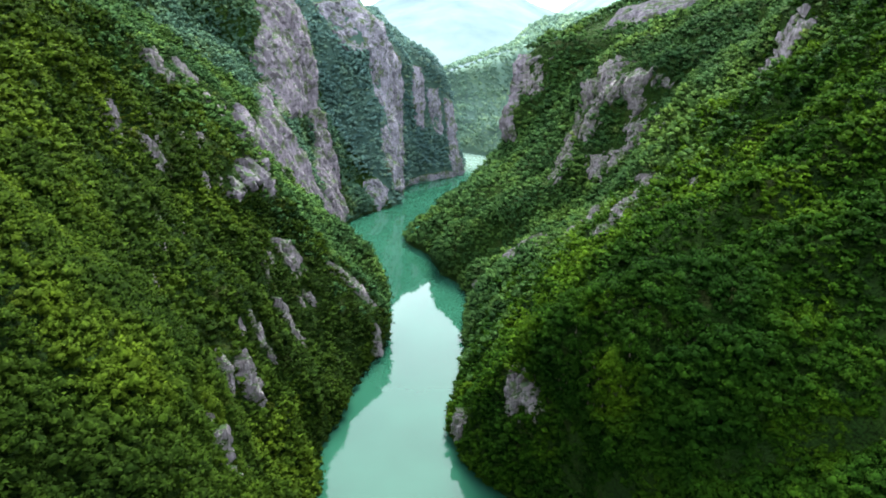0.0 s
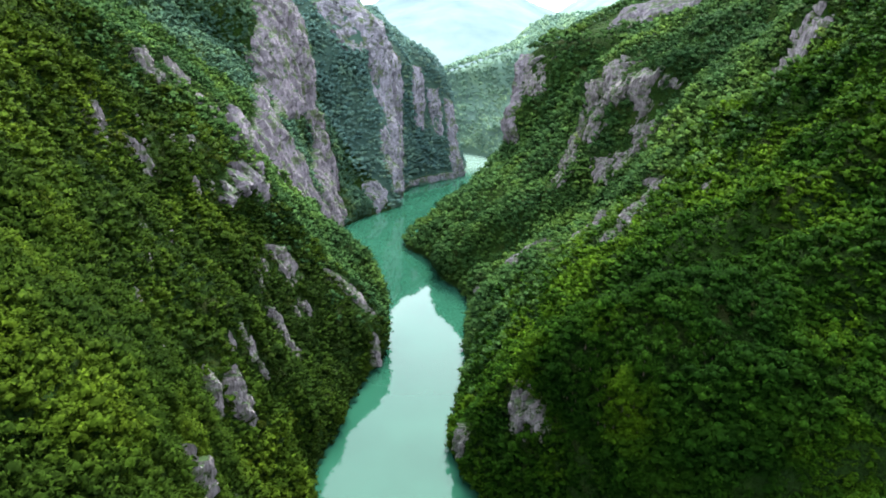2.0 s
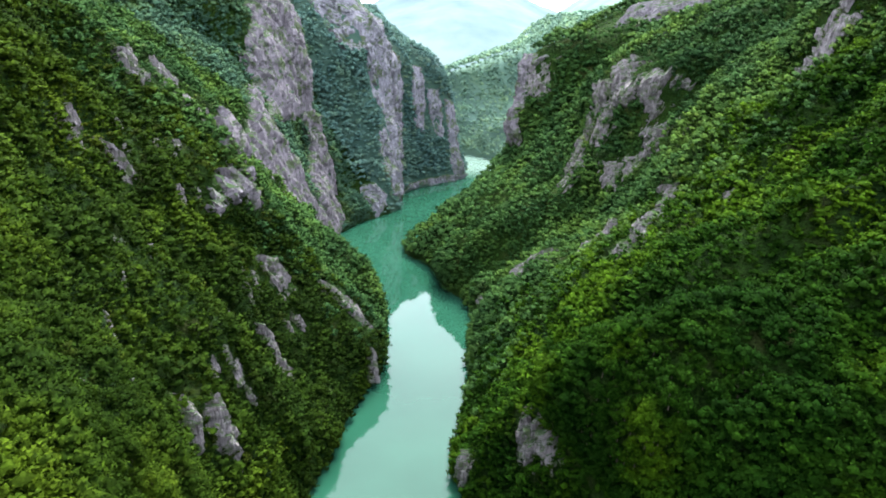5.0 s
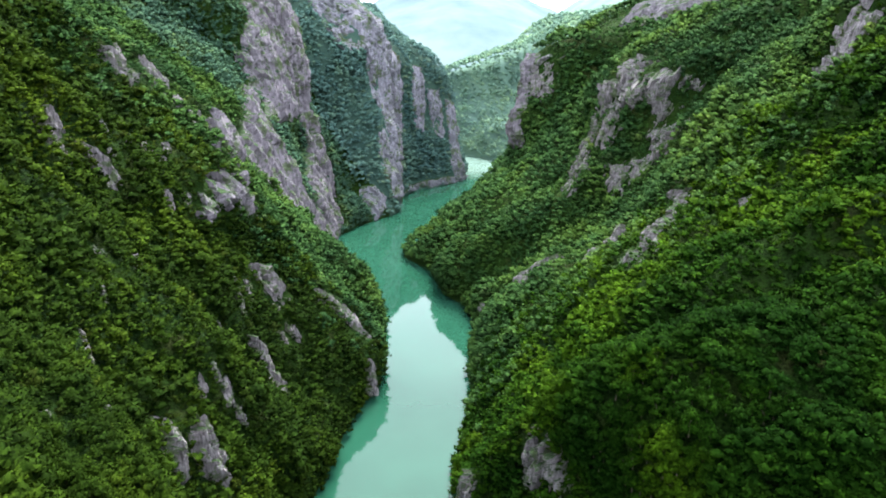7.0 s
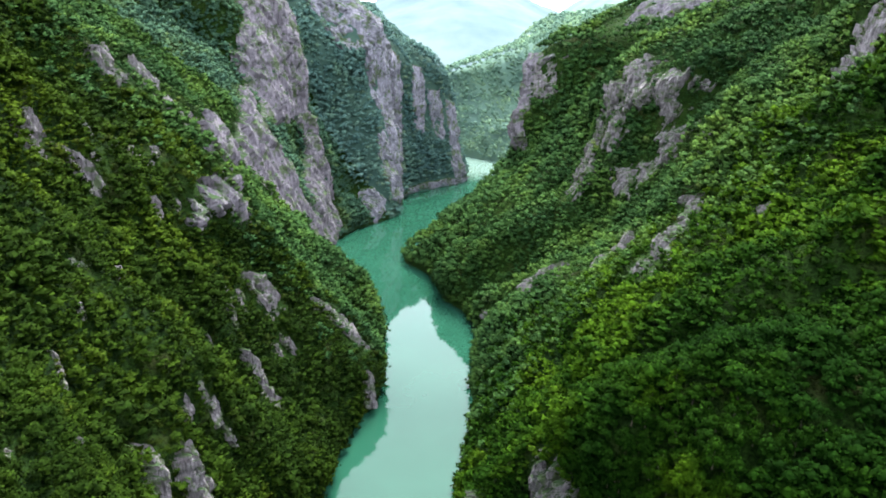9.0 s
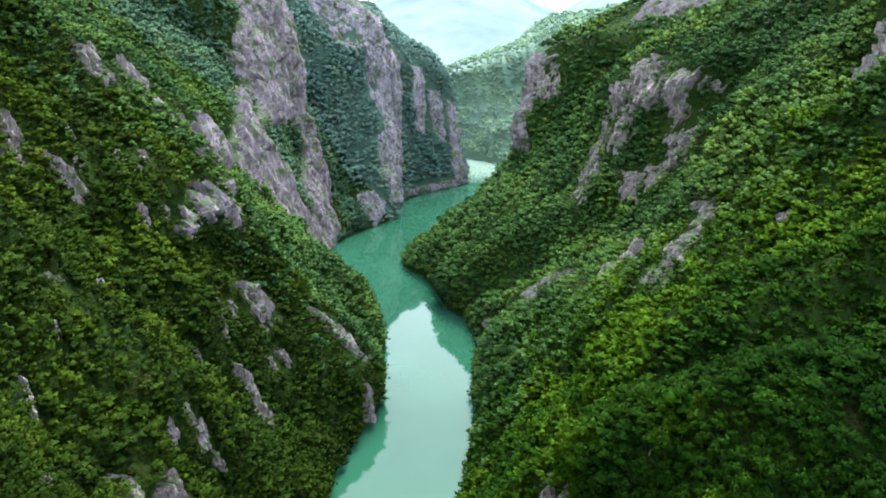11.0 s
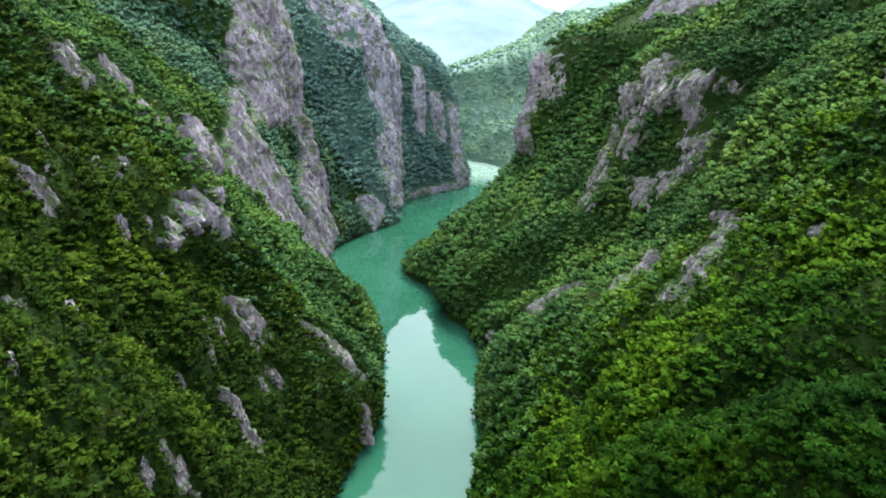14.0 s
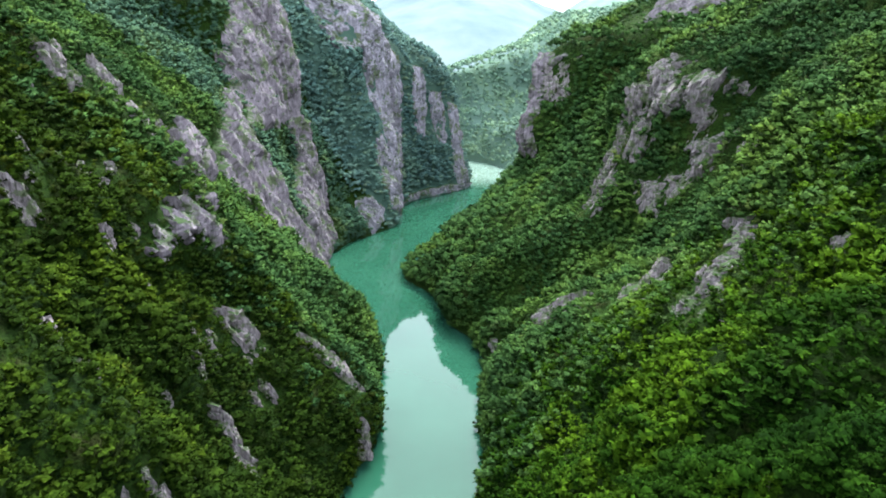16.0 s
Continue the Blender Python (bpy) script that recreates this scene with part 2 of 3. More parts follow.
contour("right", 20, [107, 111, 95, 76, 60, 45, 31, 14, 13, 18, 22, 23, 26, 27, 22, 9, 2, -3, -9, -4, 9, 24, 37, 47, 54, 61, 66, 71, 74, 81, 90, 96, 78, 4, -96, -193, -272])
contour("right", 45, [129, 133, 114, 91, 69, 49, 35, 27, 33, 40, 42, 43, 48, 50, 47, 37, 25, 18, 19, 25, 34, 46, 60, 71, 79, 85, 89, 92, 95, 101, 108, 112, 96, 40, -62, -159, -231])
contour("right", 70, [150, 155, 136, 114, 95, 61, 46, 44, 55, 71, 73, 77, 77, 78, 74, 69, 66, 55, 52, 55, 50, 67, 82, 94, 103, 108, 112, 114, 116, 121, 127, 130, 120, 92, -26, -116, -175])
contour("right", 95, [171, 173, 157, 140, 125, 105, 84, 79, 84, 90, 92, 94, 107, 101, 87, 80, 82, 79, 71, 56, 54, 80, 99, 112, 123, 129, 133, 136, 138, 142, 147, 150, 145, 131, -7, -60, -105])
contour("right", 120, [193, 191, 177, 163, 153, 141, 126, 115, 114, 110, 108, 112, 125, 119, 98, 84, 88, 93, 91, 72, 61, 88, 108, 123, 136, 144, 151, 156, 159, 164, 169, 172, 169, 145, 12, 13, -29])
contour("right", 145, [215, 210, 198, 187, 178, 169, 160, 153, 143, 132, 130, 138, 147, 139, 111, 100, 108, 118, 120, 86, 66, 99, 120, 136, 150, 162, 171, 178, 182, 187, 193, 196, 191, 161, 82, 91, 45])
contour("right", 170, [240, 232, 222, 213, 207, 200, 195, 190, 174, 158, 152, 164, 182, 178, 160, 146, 149, 158, 163, 140, 122, 118, 137, 157, 174, 186, 196, 203, 208, 214, 219, 222, 216, 190, 148, 156, 109])
contour("right", 205, [276, 266, 259, 254, 250, 246, 242, 240, 222, 205, 198, 208, 226, 228, 220, 214, 214, 219, 222, 218, 201, 185, 191, 205, 219, 230, 239, 245, 250, 255, 260, 262, 258, 242, 225, 226, 178])
LEVELS = np.array([h for h, _ in CONTOURS["left"]], float)
YS = np.array(STATIONS, float)
MAPS = {side: np.array([line for _, line in CONTOURS[side]], float) for side in CONTOURS}
INTO = {"left": 1.0, "right": -1.0}


def hashed(ix, iy, iz, seed):
    h = np.sin(ix * 127.1 + iy * 311.7 + iz * 74.7 + seed * 53.3) * 43758.5453
    return h - np.floor(h)


def value_noise(x, y, z, seed=0):
    """Smooth noise from 0 to 1."""
    x, y, z = np.broadcast_arrays(np.asarray(x, float), np.asarray(y, float), np.asarray(z, float))
    ix, iy, iz = np.floor(x), np.floor(y), np.floor(z)
    fx, fy, fz = x - ix, y - iy, z - iz
    fx, fy, fz = (f * f * (3 - 2 * f) for f in (fx, fy, fz))
    total = 0
    for dx in (0, 1):
        for dy in (0, 1):
            for dz in (0, 1):
                w = (fx if dx else 1 - fx) * (fy if dy else 1 - fy) * (fz if dz else 1 - fz)
                total = total + w * hashed(ix + dx, iy + dy, iz + dz, seed)
    return total


def fbm(x, y, z, octaves=4, seed=0):
    total, amp, norm = 0, 1.0, 0.0
    for k in range(octaves):
        total = total + amp * value_noise(x * 2**k, y * 2**k, z * 2**k, seed + k)
        norm += amp
        amp *= 0.5
    return total / norm


def facets(u, v, seed, joint=0.0):
    """Broken rock: each cell of an uneven net has its own depth and tilt, about -1 to 1, with open joints between."""
    iu, iv = np.floor(u), np.floor(v)
    best, second, depth = np.full(u.shape, 9.0), np.full(u.shape, 9.0), np.zeros(u.shape)
    for du in (-1, 0, 1):
        for dv in (-1, 0, 1):
            cu, cv = iu + du, iv + dv
            au = u - cu - hashed(cu, cv, 1.0, seed)
            av = v - cv - hashed(cu, cv, 2.0, seed)
            d = np.sqrt(au * au + av * av)
            mine = (hashed(cu, cv, 3.0, seed) - 0.5) * 1.8 + au * (hashed(cu, cv, 4.0, seed) - 0.5) * 3.0 + av * (hashed(cu, cv, 5.0, seed) - 0.5) * 1.8
            depth = np.where(d < best, mine, depth)
            second = np.where(d < best, best, np.minimum(second, d))
            best = np.minimum(d, best)
    return depth - joint * np.clip(1 - (second - best) / 0.16, 0, 1)


def cubic(table, grid, at, axis_values):
    """Catmull-Rom weights along one axis: four indices and four weights."""
    i = np.clip(np.searchsorted(grid, at, side="right") - 1, 0, len(grid) - 2)
    t = (at - grid[i]) / (grid[i + 1] - grid[i])
    t = np.clip(t, -1.0, 2.0)
    edge = (t < 0) | (t > 1)
    h = np.clip(t, 0, 1)
    w = [-0.5 * h + h**2 - 0.5 * h**3, 1 - 2.5 * h**2 + 1.5 * h**3, 0.5 * h + 2 * h**2 - 1.5 * h**3, -0.5 * h**2 + 0.5 * h**3]
    w[0], w[1], w[2], w[3] = (np.where(edge, k, v) for k, v in zip((0, 1 - t, t, 0), w))
    index = [np.clip(i + k, 0, len(grid) - 1) for k in (-1, 0, 1, 2)]
    return index, w


def plain_x(side, y, z):
    """x of the bank at y along the river and z above the water."""
    table = MAPS[side]
    jy, wy = cubic(table, YS, y, None)
    jz, wz = cubic(table, LEVELS, z, None)
    total = 0
    for a_, wa in zip(jz, wz):
        for b_, wb in zip(jy, wy):
            total = total + wa * wb * table[a_, b_]
    return total


def round_off(p):
    """Beyond the bend the right bank rounds off to a ridge that climbs to the right."""
    x, y, z = p[..., 0], p[..., 1], p[..., 2]
    far = np.clip((y - 900) / 80, 0, 1)
    ridge = 112 + 0.36 * np.clip(x + 10, -300, 125) + 1.1 * np.clip(x - 115, 0, 170) - 0.05 * np.clip(y - 1100, 0, None)
    over = np.clip(z - ridge + 12, 0, None)
    p[..., 2] = z * (1 - far) + (z - over + 12 * (1 - np.exp(-over / 12))) * far


def bank(side, y, z, lift=0.0):
    """Points of a bank and the outward normals there: the contour map with lumps, spurs and hollows."""
    y, z = np.broadcast_arrays(np.asarray(y, float), np.asarray(z, float))
    x = plain_x(side, y, z)
    dy = (plain_x(side, y + 3, z) - plain_x(side, y - 3, z)) / 6
    dz = (plain_x(side, y, z + 3) - plain_x(side, y, z - 3)) / 6
    s = INTO[side]
    n = np.stack([np.full_like(x, s), -s * dy, -s * dz], -1)
    n = n / np.linalg.norm(n, axis=-1, keepdims=True)
    fade = np.clip(z / 14, 0, 1)
    lump = (fbm(x / 34, y / 34, z / 34, 3, 3) - 0.5) * 14 + (fbm(x / 11, y / 11, z / 11, 2, 9) - 0.5) * 4.0 + (fbm(y / 15, z / 70, 0.5, 3, 15) - 0.5) * 8.5
    u = y + (0.5 if side == "right" else 0.25) * z
    cut = fbm(u / 42, z / 130, 2.5 if side == "right" else 6.5, 2, 33) - 0.5
    near = np.clip((460 - y) / 60, 0, 1)
    lump = lump + near * (np.sqrt(cut * cut + 0.002) * 34 - 4.8 - 3.5 * np.exp(-((cut / 0.1) ** 2))) * (1.0 if side == "right" else 0.55)
    p = np.stack([x, y, z], -1) + n * (lump * (0.25 + 0.75 * fade) + lift)[..., None]
    if side == "right":
        round_off(p)
    return p, n


# ---- bare rock: where the cliffs and outcrops stand on the banks ----
# side, y, z, half-length along the river, half-height, lean, how far proud, kind, outline
ROCKS = []


def rock(side, y, z, ry, rz, lean=0.0, proud=2.0, kind="outcrop"):
    ROCKS.append((side, y, z, ry, rz, lean, proud, kind, None))


def face(side, kind, proud, *outline):
    """A bare rock face: the corners of its outline on the bank, as distance along the river and height."""
    o = np.array(outline, float)
    (y0, z0), (y1, z1) = o.min(0), o.max(0)
    ROCKS.append((side, (y0 + y1) / 2, (z0 + z1) / 2, (y1 - y0) / 2, (z1 - z0) / 2, 0.0, proud, kind, o))


# the great pillar, its two legs with a wooded notch between, and the buttress
face("left", "pillar", 3.0, (535, 203), (566, 203), (562, 185), (558, 156), (556, 135), (556, 114), (557, 94), (551, 86), (515, 96), (494, 94), (470, 94), (458, 102), (481, 116), (489, 134), (501, 155), (522, 179))
face("left", "pillar", 3.0, (515, 99), (560, 95), (562, 73), (564, 49), (559, 29), (542, 8), (528, 0), (495, 0), (470, 30), (483, 52), (534, 68))
face("left", "pillar", 3.0, (474, 122), (482, 121), (460, 106), (446, 91), (449, 75), (455, 62), (467, 44), (480, 18), (490, 0), (450, 0), (410, 50), (385, 78), (388, 90), (402, 98), (420, 106), (441, 113))
face("left", "buttress", 2.0, (281, 103), (302, 97), (306, 91), (297, 85), (295, 78), (287, 80), (275, 87), (261, 88), (271, 99))
face("left", "buttress", 2.0, (332, 119), (355, 113), (370, 104), (350, 99), (345, 90), (314, 96), (307, 101), (313, 106), (325, 113))
# the second and third cliffs
face("left", "cliff", 2.5, (640, 190), (690, 200), (705, 176), (724, 152), (728, 133), (723, 99), (716, 71), (700, 46), (684, 11), (678, 0), (625, 0), (613, 15), (614, 34), (623, 50), (629, 70), (645, 85), (639, 103), (645, 125), (650, 142), (634, 146))
face("left", "cliff", 2.0, (589, 29), (602, 28), (606, 16), (599, 6), (580, 0), (580, 13))
face("left", "cliff", 2.0, (745, 133), (754, 128), (752, 110), (750, 80), (744, 58), (735, 62), (735, 83), (736, 104))
face("left", "cliff", 2.0, (753, 106), (765, 104), (767, 76), (761, 49), (753, 52), (753, 79))
face("left", "cliff", 2.0, (772, 94), (782, 90), (784, 52), (776, 13), (774, 0), (756, 3), (765, 34), (767, 59))
rock("left", 735, 4, 42, 5, 0.0, 1.5, "cliff")
# the rocky slope of the near spur
for y, z, wide, high in ((225, 118, 5.0, 5.8), (237, 109, 4.0, 5.8), (300, 137, 5.0, 5.6), (321, 133, 3.9, 3.5), (316, 121, 6.7, 5.6), 
                         (275, 57, 5.6, 6.8), (246, 58, 2.2, 4.8), (294, 32, 3.3, 10.5), (241, 39, 3.6, 7.5), (191, 54, 2.9, 3.8), (190, 61, 1.7, 2.4), (171, 51, 4.1, 8.6), (163, 57, 5.0, 6.5),
                         (145, 78, 1.8, 3.2), (127, 91, 2.2, 2.5), (162, 87, 2.0, 2.8), (283, 10, 2.8, 8.0), (261, 116, 2.5, 3.8), (250, 97, 2.4, 4.2), (106, 69, 4.2, 8.0), (134, 45, 2.3, 4.8),
                         (144, 95, 2.0, 2.8), (116, 97, 2.3, 2.4), (232, 122, 7.0, 3.6)):
    rock("left", y, z, 0.85 * wide, 1.15 * high, 0.1, 2.2)
# the right bank
face("right", "crag", 1.8, (405, 149), (392, 148), (385, 141), (377, 135), (375, 127), (380, 121), (388, 123), (399, 135), (412, 142))
face("right", "crag", 1.8, (412, 135), (403, 137), (397, 124), (397, 110), (395, 97), (388, 85), (380, 74), (398, 70), (405, 81), (410, 94), (412, 107), (412, 122))
face("right", "crag", 1.4, (401, 133), (394, 133), (385, 118), (381, 106), (379, 97), (387, 95), (391, 105), (401, 118))
face("right", "crag", 1.8, (385, 143), (370, 140), (366, 132), (367, 127), (370, 121), (375, 122), (378, 133))
face("right", "crag", 1.4, (366, 138), (359, 138), (357, 131), (362, 129))
face("right", "crag", 1.8, (370, 120), (360, 121), (342, 109), (345, 101), (350, 92), (361, 90), (364, 101), (369, 110))
face("right", "crag", 1.4, (338, 118), (328, 119), (317, 115), (314, 110), (333, 103), (337, 111))
face("right", "crag", 1.2, (374, 92), (366, 94), (355, 88), (351, 80), (360, 78))
face("right", "crag", 1.4, (305, 77), (291, 78), (285, 71), (290, 62), (303, 61))
face("right", "crag", 1.4, (287, 97), (280, 98), (270, 93), (250, 92), (251, 86), (245, 83), (239, 81), (242, 77), (253, 80), (264, 85), (276, 91))
face("right", "crag", 1.6, (325, 46), (318, 53), (305, 54), (307, 48), (311, 44), (318, 37), (330, 37))
rock("right", 238, 106, 2.6, 2.2)
rock("right", 189, 38, 5, 7, 0.3, 2.2)
rock("right", 180, 42, 4, 6.5, 0.3, 2.2)
rock("right", 361, 11, 3, 5, 0, 1.8)
rock("right", 210, 9, 4, 6, 0, 1.8)
face("right", "cliff", 3.0, (514, 146), (540, 146), (540, 120), (540, 95), (532, 78), (505, 78), (502, 90), (512, 101), (520, 120), (522, 135))
face("right", "crag", 1.2, (524, 141), (508, 142), (501, 120), (507, 112), (523, 114))
face("right", "cliff", 3.5, (548, 200), (490, 200), (492, 180), (487, 175), (496, 170), (498, 165), (510, 166), (535, 177))
rock("right", 280, 161, 5, 8, 0, 2.4)
rock("right", 282, 149, 4, 5, 0, 2.2)


# small ribs of rock strewn along the bands between the larger outcrops
scatter = random.Random(11)
for (ya, za), (yb, zb), count in (((165, 50), (205, 54), 4), ((205, 54), (250, 60), 4), ((235, 36), (262, 48), 2), ((262, 50), (288, 78), 3), ((255, 100), (330, 118), 7),
                                  ((228, 112), (262, 122), 3), ((290, 135), (330, 150), 4), ((125, 92), (215, 88), 4), ((180, 70), (250, 78), 3)):
    for _ in range(count):
        f = scatter.random()
        rock("left", ya + f * (yb - ya) + scatter.uniform(-6, 6), za + f * (zb - za) + scatter.uniform(-9, 9), scatter.uniform(1.2, 2.6), scatter.uniform(2.5, 5.5), scatter.uniform(-0.6, 0.2), 1.6)
for (ya, za), (yb, zb), count in (((250, 70), (275, 98), 4), ((295, 66), (320, 84), 4), ((340, 100), (410, 140), 7), ((325, 36), (350, 46), 2)):
    for _ in range(count):
        f = scatter.random()
        rock("right", ya + f * (yb - ya) + scatter.uniform(-6, 6), za + f * (zb - za) + scatter.uniform(-8, 8), scatter.uniform(1.5, 3.5), scatter.uniform(2.5, 6), scatter.uniform(-0.1, 0.6), 1.8)


def inside_by(outline, y, z):
    """How far inside an outline a place lies, in metres; outside it is negative."""
    best, within = np.full(y.shape, 1e9), np.zeros(y.shape, bool)
    for (ya, za), (yb, zb) in zip(outline, np.roll(outline, -1, 0)):
        ey, ez = yb - ya, zb - za
        t = np.clip(((y - ya) * ey + (z - za) * ez) / (ey * ey + ez * ez), 0, 1)
        best = np.minimum(best, (y - ya - t * ey) ** 2 + (z - za - t * ez) ** 2)
        if za != zb:
            within ^= ((za > z) != (zb > z)) & (y < ey * (z - za) / ez + ya)
    return np.sqrt(best) * np.where(within, 1, -1)


def rock_cover(side, y, z, only=None):
    """How much bare rock lies at a place of a bank: above 0 inside, 1 in the middle."""
    y, z = np.broadcast_arrays(np.asarray(y, float), np.asarray(z, float))
    cover = np.full(y.shape, -2.0)
    for k, (s, cy, cz, ry, rz, lean, proud, kind, outline) in enumerate(ROCKS):
        if s != side or (only is not None and k != only):
            continue
        reach = abs(lean) * rz
        close = (np.abs(y - cy) < 2.2 * ry + reach + 3) & (np.abs(z - cz) < 2.2 * rz + 3)
        if not close.any():
            continue
        yc, zc = y[close], z[close]
        if outline is None:
            v = (zc - cz) / rz
            u = (yc - cy - lean * (zc - cz)) / ry
            ragged = (fbm(yc / (0.2 * ry + 0.7), zc / (0.5 * rz + 1), k * 7.7, 3, 21) - 0.5) * (3.2 if ry > 2.5 else 1.0)
            here = 1 - np.sqrt(u * u + v * v) ** 1.5 + ragged
        else:
            soft = min(6.0, 0.3 * min(ry, rz) + 1.0)
            ribs = kind in ("crag", "buttress")
            ragged = (fbm(yc / (1.8 if ribs else 0.5 * soft + 0.6), zc / (5.0 if ribs else 1.1 * soft + 1), k * 7.7, 3, 21) - 0.5) * (4.2 if ribs else 1.3)
            here = np.minimum(inside_by(outline, yc, zc) / soft, 1) + ragged - (0.25 if ribs else 0)
        cover[close] = np.maximum(cover[close], here)
    return cover


def part(name, mesh, mat, parent=None, label=""):
    """A mesh as one object, under a thing where one is given."""
    mesh.materials.append(mat)
    ob = new(name, mesh)
    if parent:
        ob.parent = parent
    return tagged(ob, label)


def mesh_from(name, verts, faces, smooth=False):
    """A mesh from arrays; every face has the same number of corners."""
    verts, faces = np.asarray(verts, np.float32), np.asarray(faces, np.int32)
    me = bpy.data.meshes.new(name)
    k = faces.shape[1]
    me.vertices.add(len(verts))
    me.vertices.foreach_set("co", verts.ravel())
    me.loops.add(faces.size)
    me.loops.foreach_set("vertex_index", faces.ravel())
    me.polygons.add(len(faces))
    me.polygons.foreach_set("loop_start", np.arange(0, faces.size, k, dtype=np.int32))
    me.polygons.foreach_set("use_smooth", np.full(len(faces), smooth))
    me.update(calc_edges=True)
    return me


def grid_faces(rows, cols, flip=False):
    i = np.arange(rows - 1)[:, None] * cols + np.arange(cols - 1)[None, :]
    f = np.stack([i, i + 1, i + cols + 1, i + cols], -1).reshape(-1, 4)
    return f[:, ::-1] if flip else f


# ---- ground: one sheet, from plateau to plateau across the river bed ----
def build_ground():
    ys = np.concatenate([[-2500, -900, -400], np.arange(-150, 40, 4.0), np.arange(40, 300, 2.0), np.arange(300, 700, 3.0), np.arange(700, 1250, 8.0), [1250, 1500, 2200, 4800]])
    zs = np.concatenate([np.arange(0, 150, 2.0), np.arange(150, 206, 3.0), [212, 220, 230, 245, 260, 280]])
    near = np.clip(ys, -150, 1250)
    columns = []
    for side in ("left", "right"):
        p, _ = bank(side, near[:, None], np.clip(zs, 0, 205)[None, :])
        p[..., 1] = ys[:, None]
        s = INTO[side]
        up = np.clip(zs - 205, 0, None)
        p[..., 0] -= s * up[None, :] * 1.5
        p[..., 2] += up[None, :]
        rim = p[:, -1:].copy()
        rim[..., 0] -= s * 2400
        rim[..., 2] += 60
        if side == "right":
            round_off(p)
        p[ys > 1400, :, 2] *= 0.4
        rim[ys > 1000, :, 2] *= 0.3
        shore, bed = p[:, :1].copy(), p[:, :1].copy()
        shore[..., 0] += s * 1.0
        shore[..., 2] = -1.5
        bed[..., 0] += s * 6
        bed[..., 2] = -7
        block = np.concatenate([bed, shore, p, rim], 1)
        columns.append(block[:, ::-1] if side == "left" else block)
    p = np.concatenate(columns, 1)
    rows, cols = p.shape[:2]
    ob = part("ground", mesh_from("ground", p.reshape(-1, 3), grid_faces(rows, cols), True), SOIL)
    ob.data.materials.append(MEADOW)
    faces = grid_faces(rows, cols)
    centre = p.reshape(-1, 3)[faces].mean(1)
    ob.data.materials.append(HAZED_SCRUB)
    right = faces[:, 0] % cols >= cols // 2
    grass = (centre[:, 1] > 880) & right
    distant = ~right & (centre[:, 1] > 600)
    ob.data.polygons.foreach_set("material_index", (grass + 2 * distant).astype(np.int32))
    tagged(ob, "steep gorge slopes of scrub, soil and stone", "ground", kind="structure")


build_ground()

# the river
wx, wy = np.meshgrid(np.linspace(-420, 260, 18), np.linspace(-2400, 1500, 60))
river = part("water", mesh_from("water", np.stack([wx, wy, np.zeros_like(wx)], -1).reshape(-1, 3), grid_faces(60, 18), True), WATER)
tagged(river, "calm turquoise-green river mirroring sky and slopes", "river", kind="structure")


# ---- cliffs and outcrops ----
def build_rock(k):
    side, cy, cz, ry, rz, lean, proud, kind, outline = ROCKS[k]
    step = 0.38 if cy < 260 and ry < 8 else 0.5 if cy < 260 else 0.7 if cy < 420 else 0.95
    hy, hz = (1.45 * ry + abs(lean) * rz * 1.3, 1.45 * rz) if outline is None else (ry + 5, rz + 5)
    ys = np.arange(cy - hy, cy + hy + step, step)
    zs = np.arange(max(0.0, cz - hz), min(cz + hz, 204) + step, step)
    gy, gz = np.meshgrid(ys, zs)
    cover = rock_cover(side, gy, gz, k)
    p, n = bank(side, gy, gz)
    size = min(0.8, 0.42 + ry / 60)
    warp = fbm(gy / 9, gz / 9, k + 0.5, 2, 41) * 1.2
    rough = facets(gy / (9 * size) + warp, gz / (38 * size) + 0.3 * warp, k + 1, 0.9) * 2.4 + facets(gy / (3.6 * size) + warp, gz / (13 * size), k + 2, 0.8) * 1.5
    rough = rough + facets(gy / (1.7 * size), gz / (4.2 * size), k + 3, 0.5) * 0.6
    v = (gz - cz) / rz
    flat = np.abs(plain_x(side, np.array(cy), np.array(min(cz + rz, 205.0))) - plain_x(side, np.array(cy), np.array(max(cz - rz, 0.0))))
    jut = min(0.85 * float(flat), 1.7 * rz, 1.8 if kind == "crag" else 3.5 if outline is None else 6.0 if kind == "buttress" else 2.5) * (0.5 + 0.9 * fbm(gy / (0.5 * ry + 1.5), gz / (1.5 * rz), k + 3.3, 2, 77))
    inside = np.clip(cover * 3, 0, 1)
    stand = jut * (np.clip((v + 1) / 2, 0, 1) - 0.22) * inside
    out = np.clip(cover * 2.2, -1.6, 1) * proud + np.clip(cover * 2, 0, 1) * rough * size
    out = np.maximum(out, 0.5 * np.clip(cover * 6, 0, 1) - 3.0 * (cover < 0.02))
    out = np.where(cover < -0.5, -4.0, out)
    front = np.stack([n[..., 0], n[..., 1] - 0.45, 0 * gy], -1)
    front = front / np.linalg.norm(front, axis=-1, keepdims=True)
    p = p + n * out[..., None] + front * stand[..., None]
    p[..., 1] += (fbm(gy / 3, gz / 3, k + 9, 2, 61) - 0.5) * step * 1.2
    faces = grid_faces(len(zs), len(ys), side == "right")
    keep = (cover.ravel()[faces] > -0.6).any(1)
    faces = faces[keep]
    used = np.unique(faces)
    index = np.zeros(gy.size, np.int32)
    index[used] = np.arange(len(used))
    name = {"outcrop": "rock_outcrop", "pillar": "rock_pillar", "buttress": "rock_buttress", "crag": "crag"}.get(kind, "cliff")
    ob = part(name, mesh_from(name, p.reshape(-1, 3)[used], index[faces]), HAZED_ROCK if cy > 580 else MOSSY_ROCK if kind in ("crag", "outcrop") else ROCK)
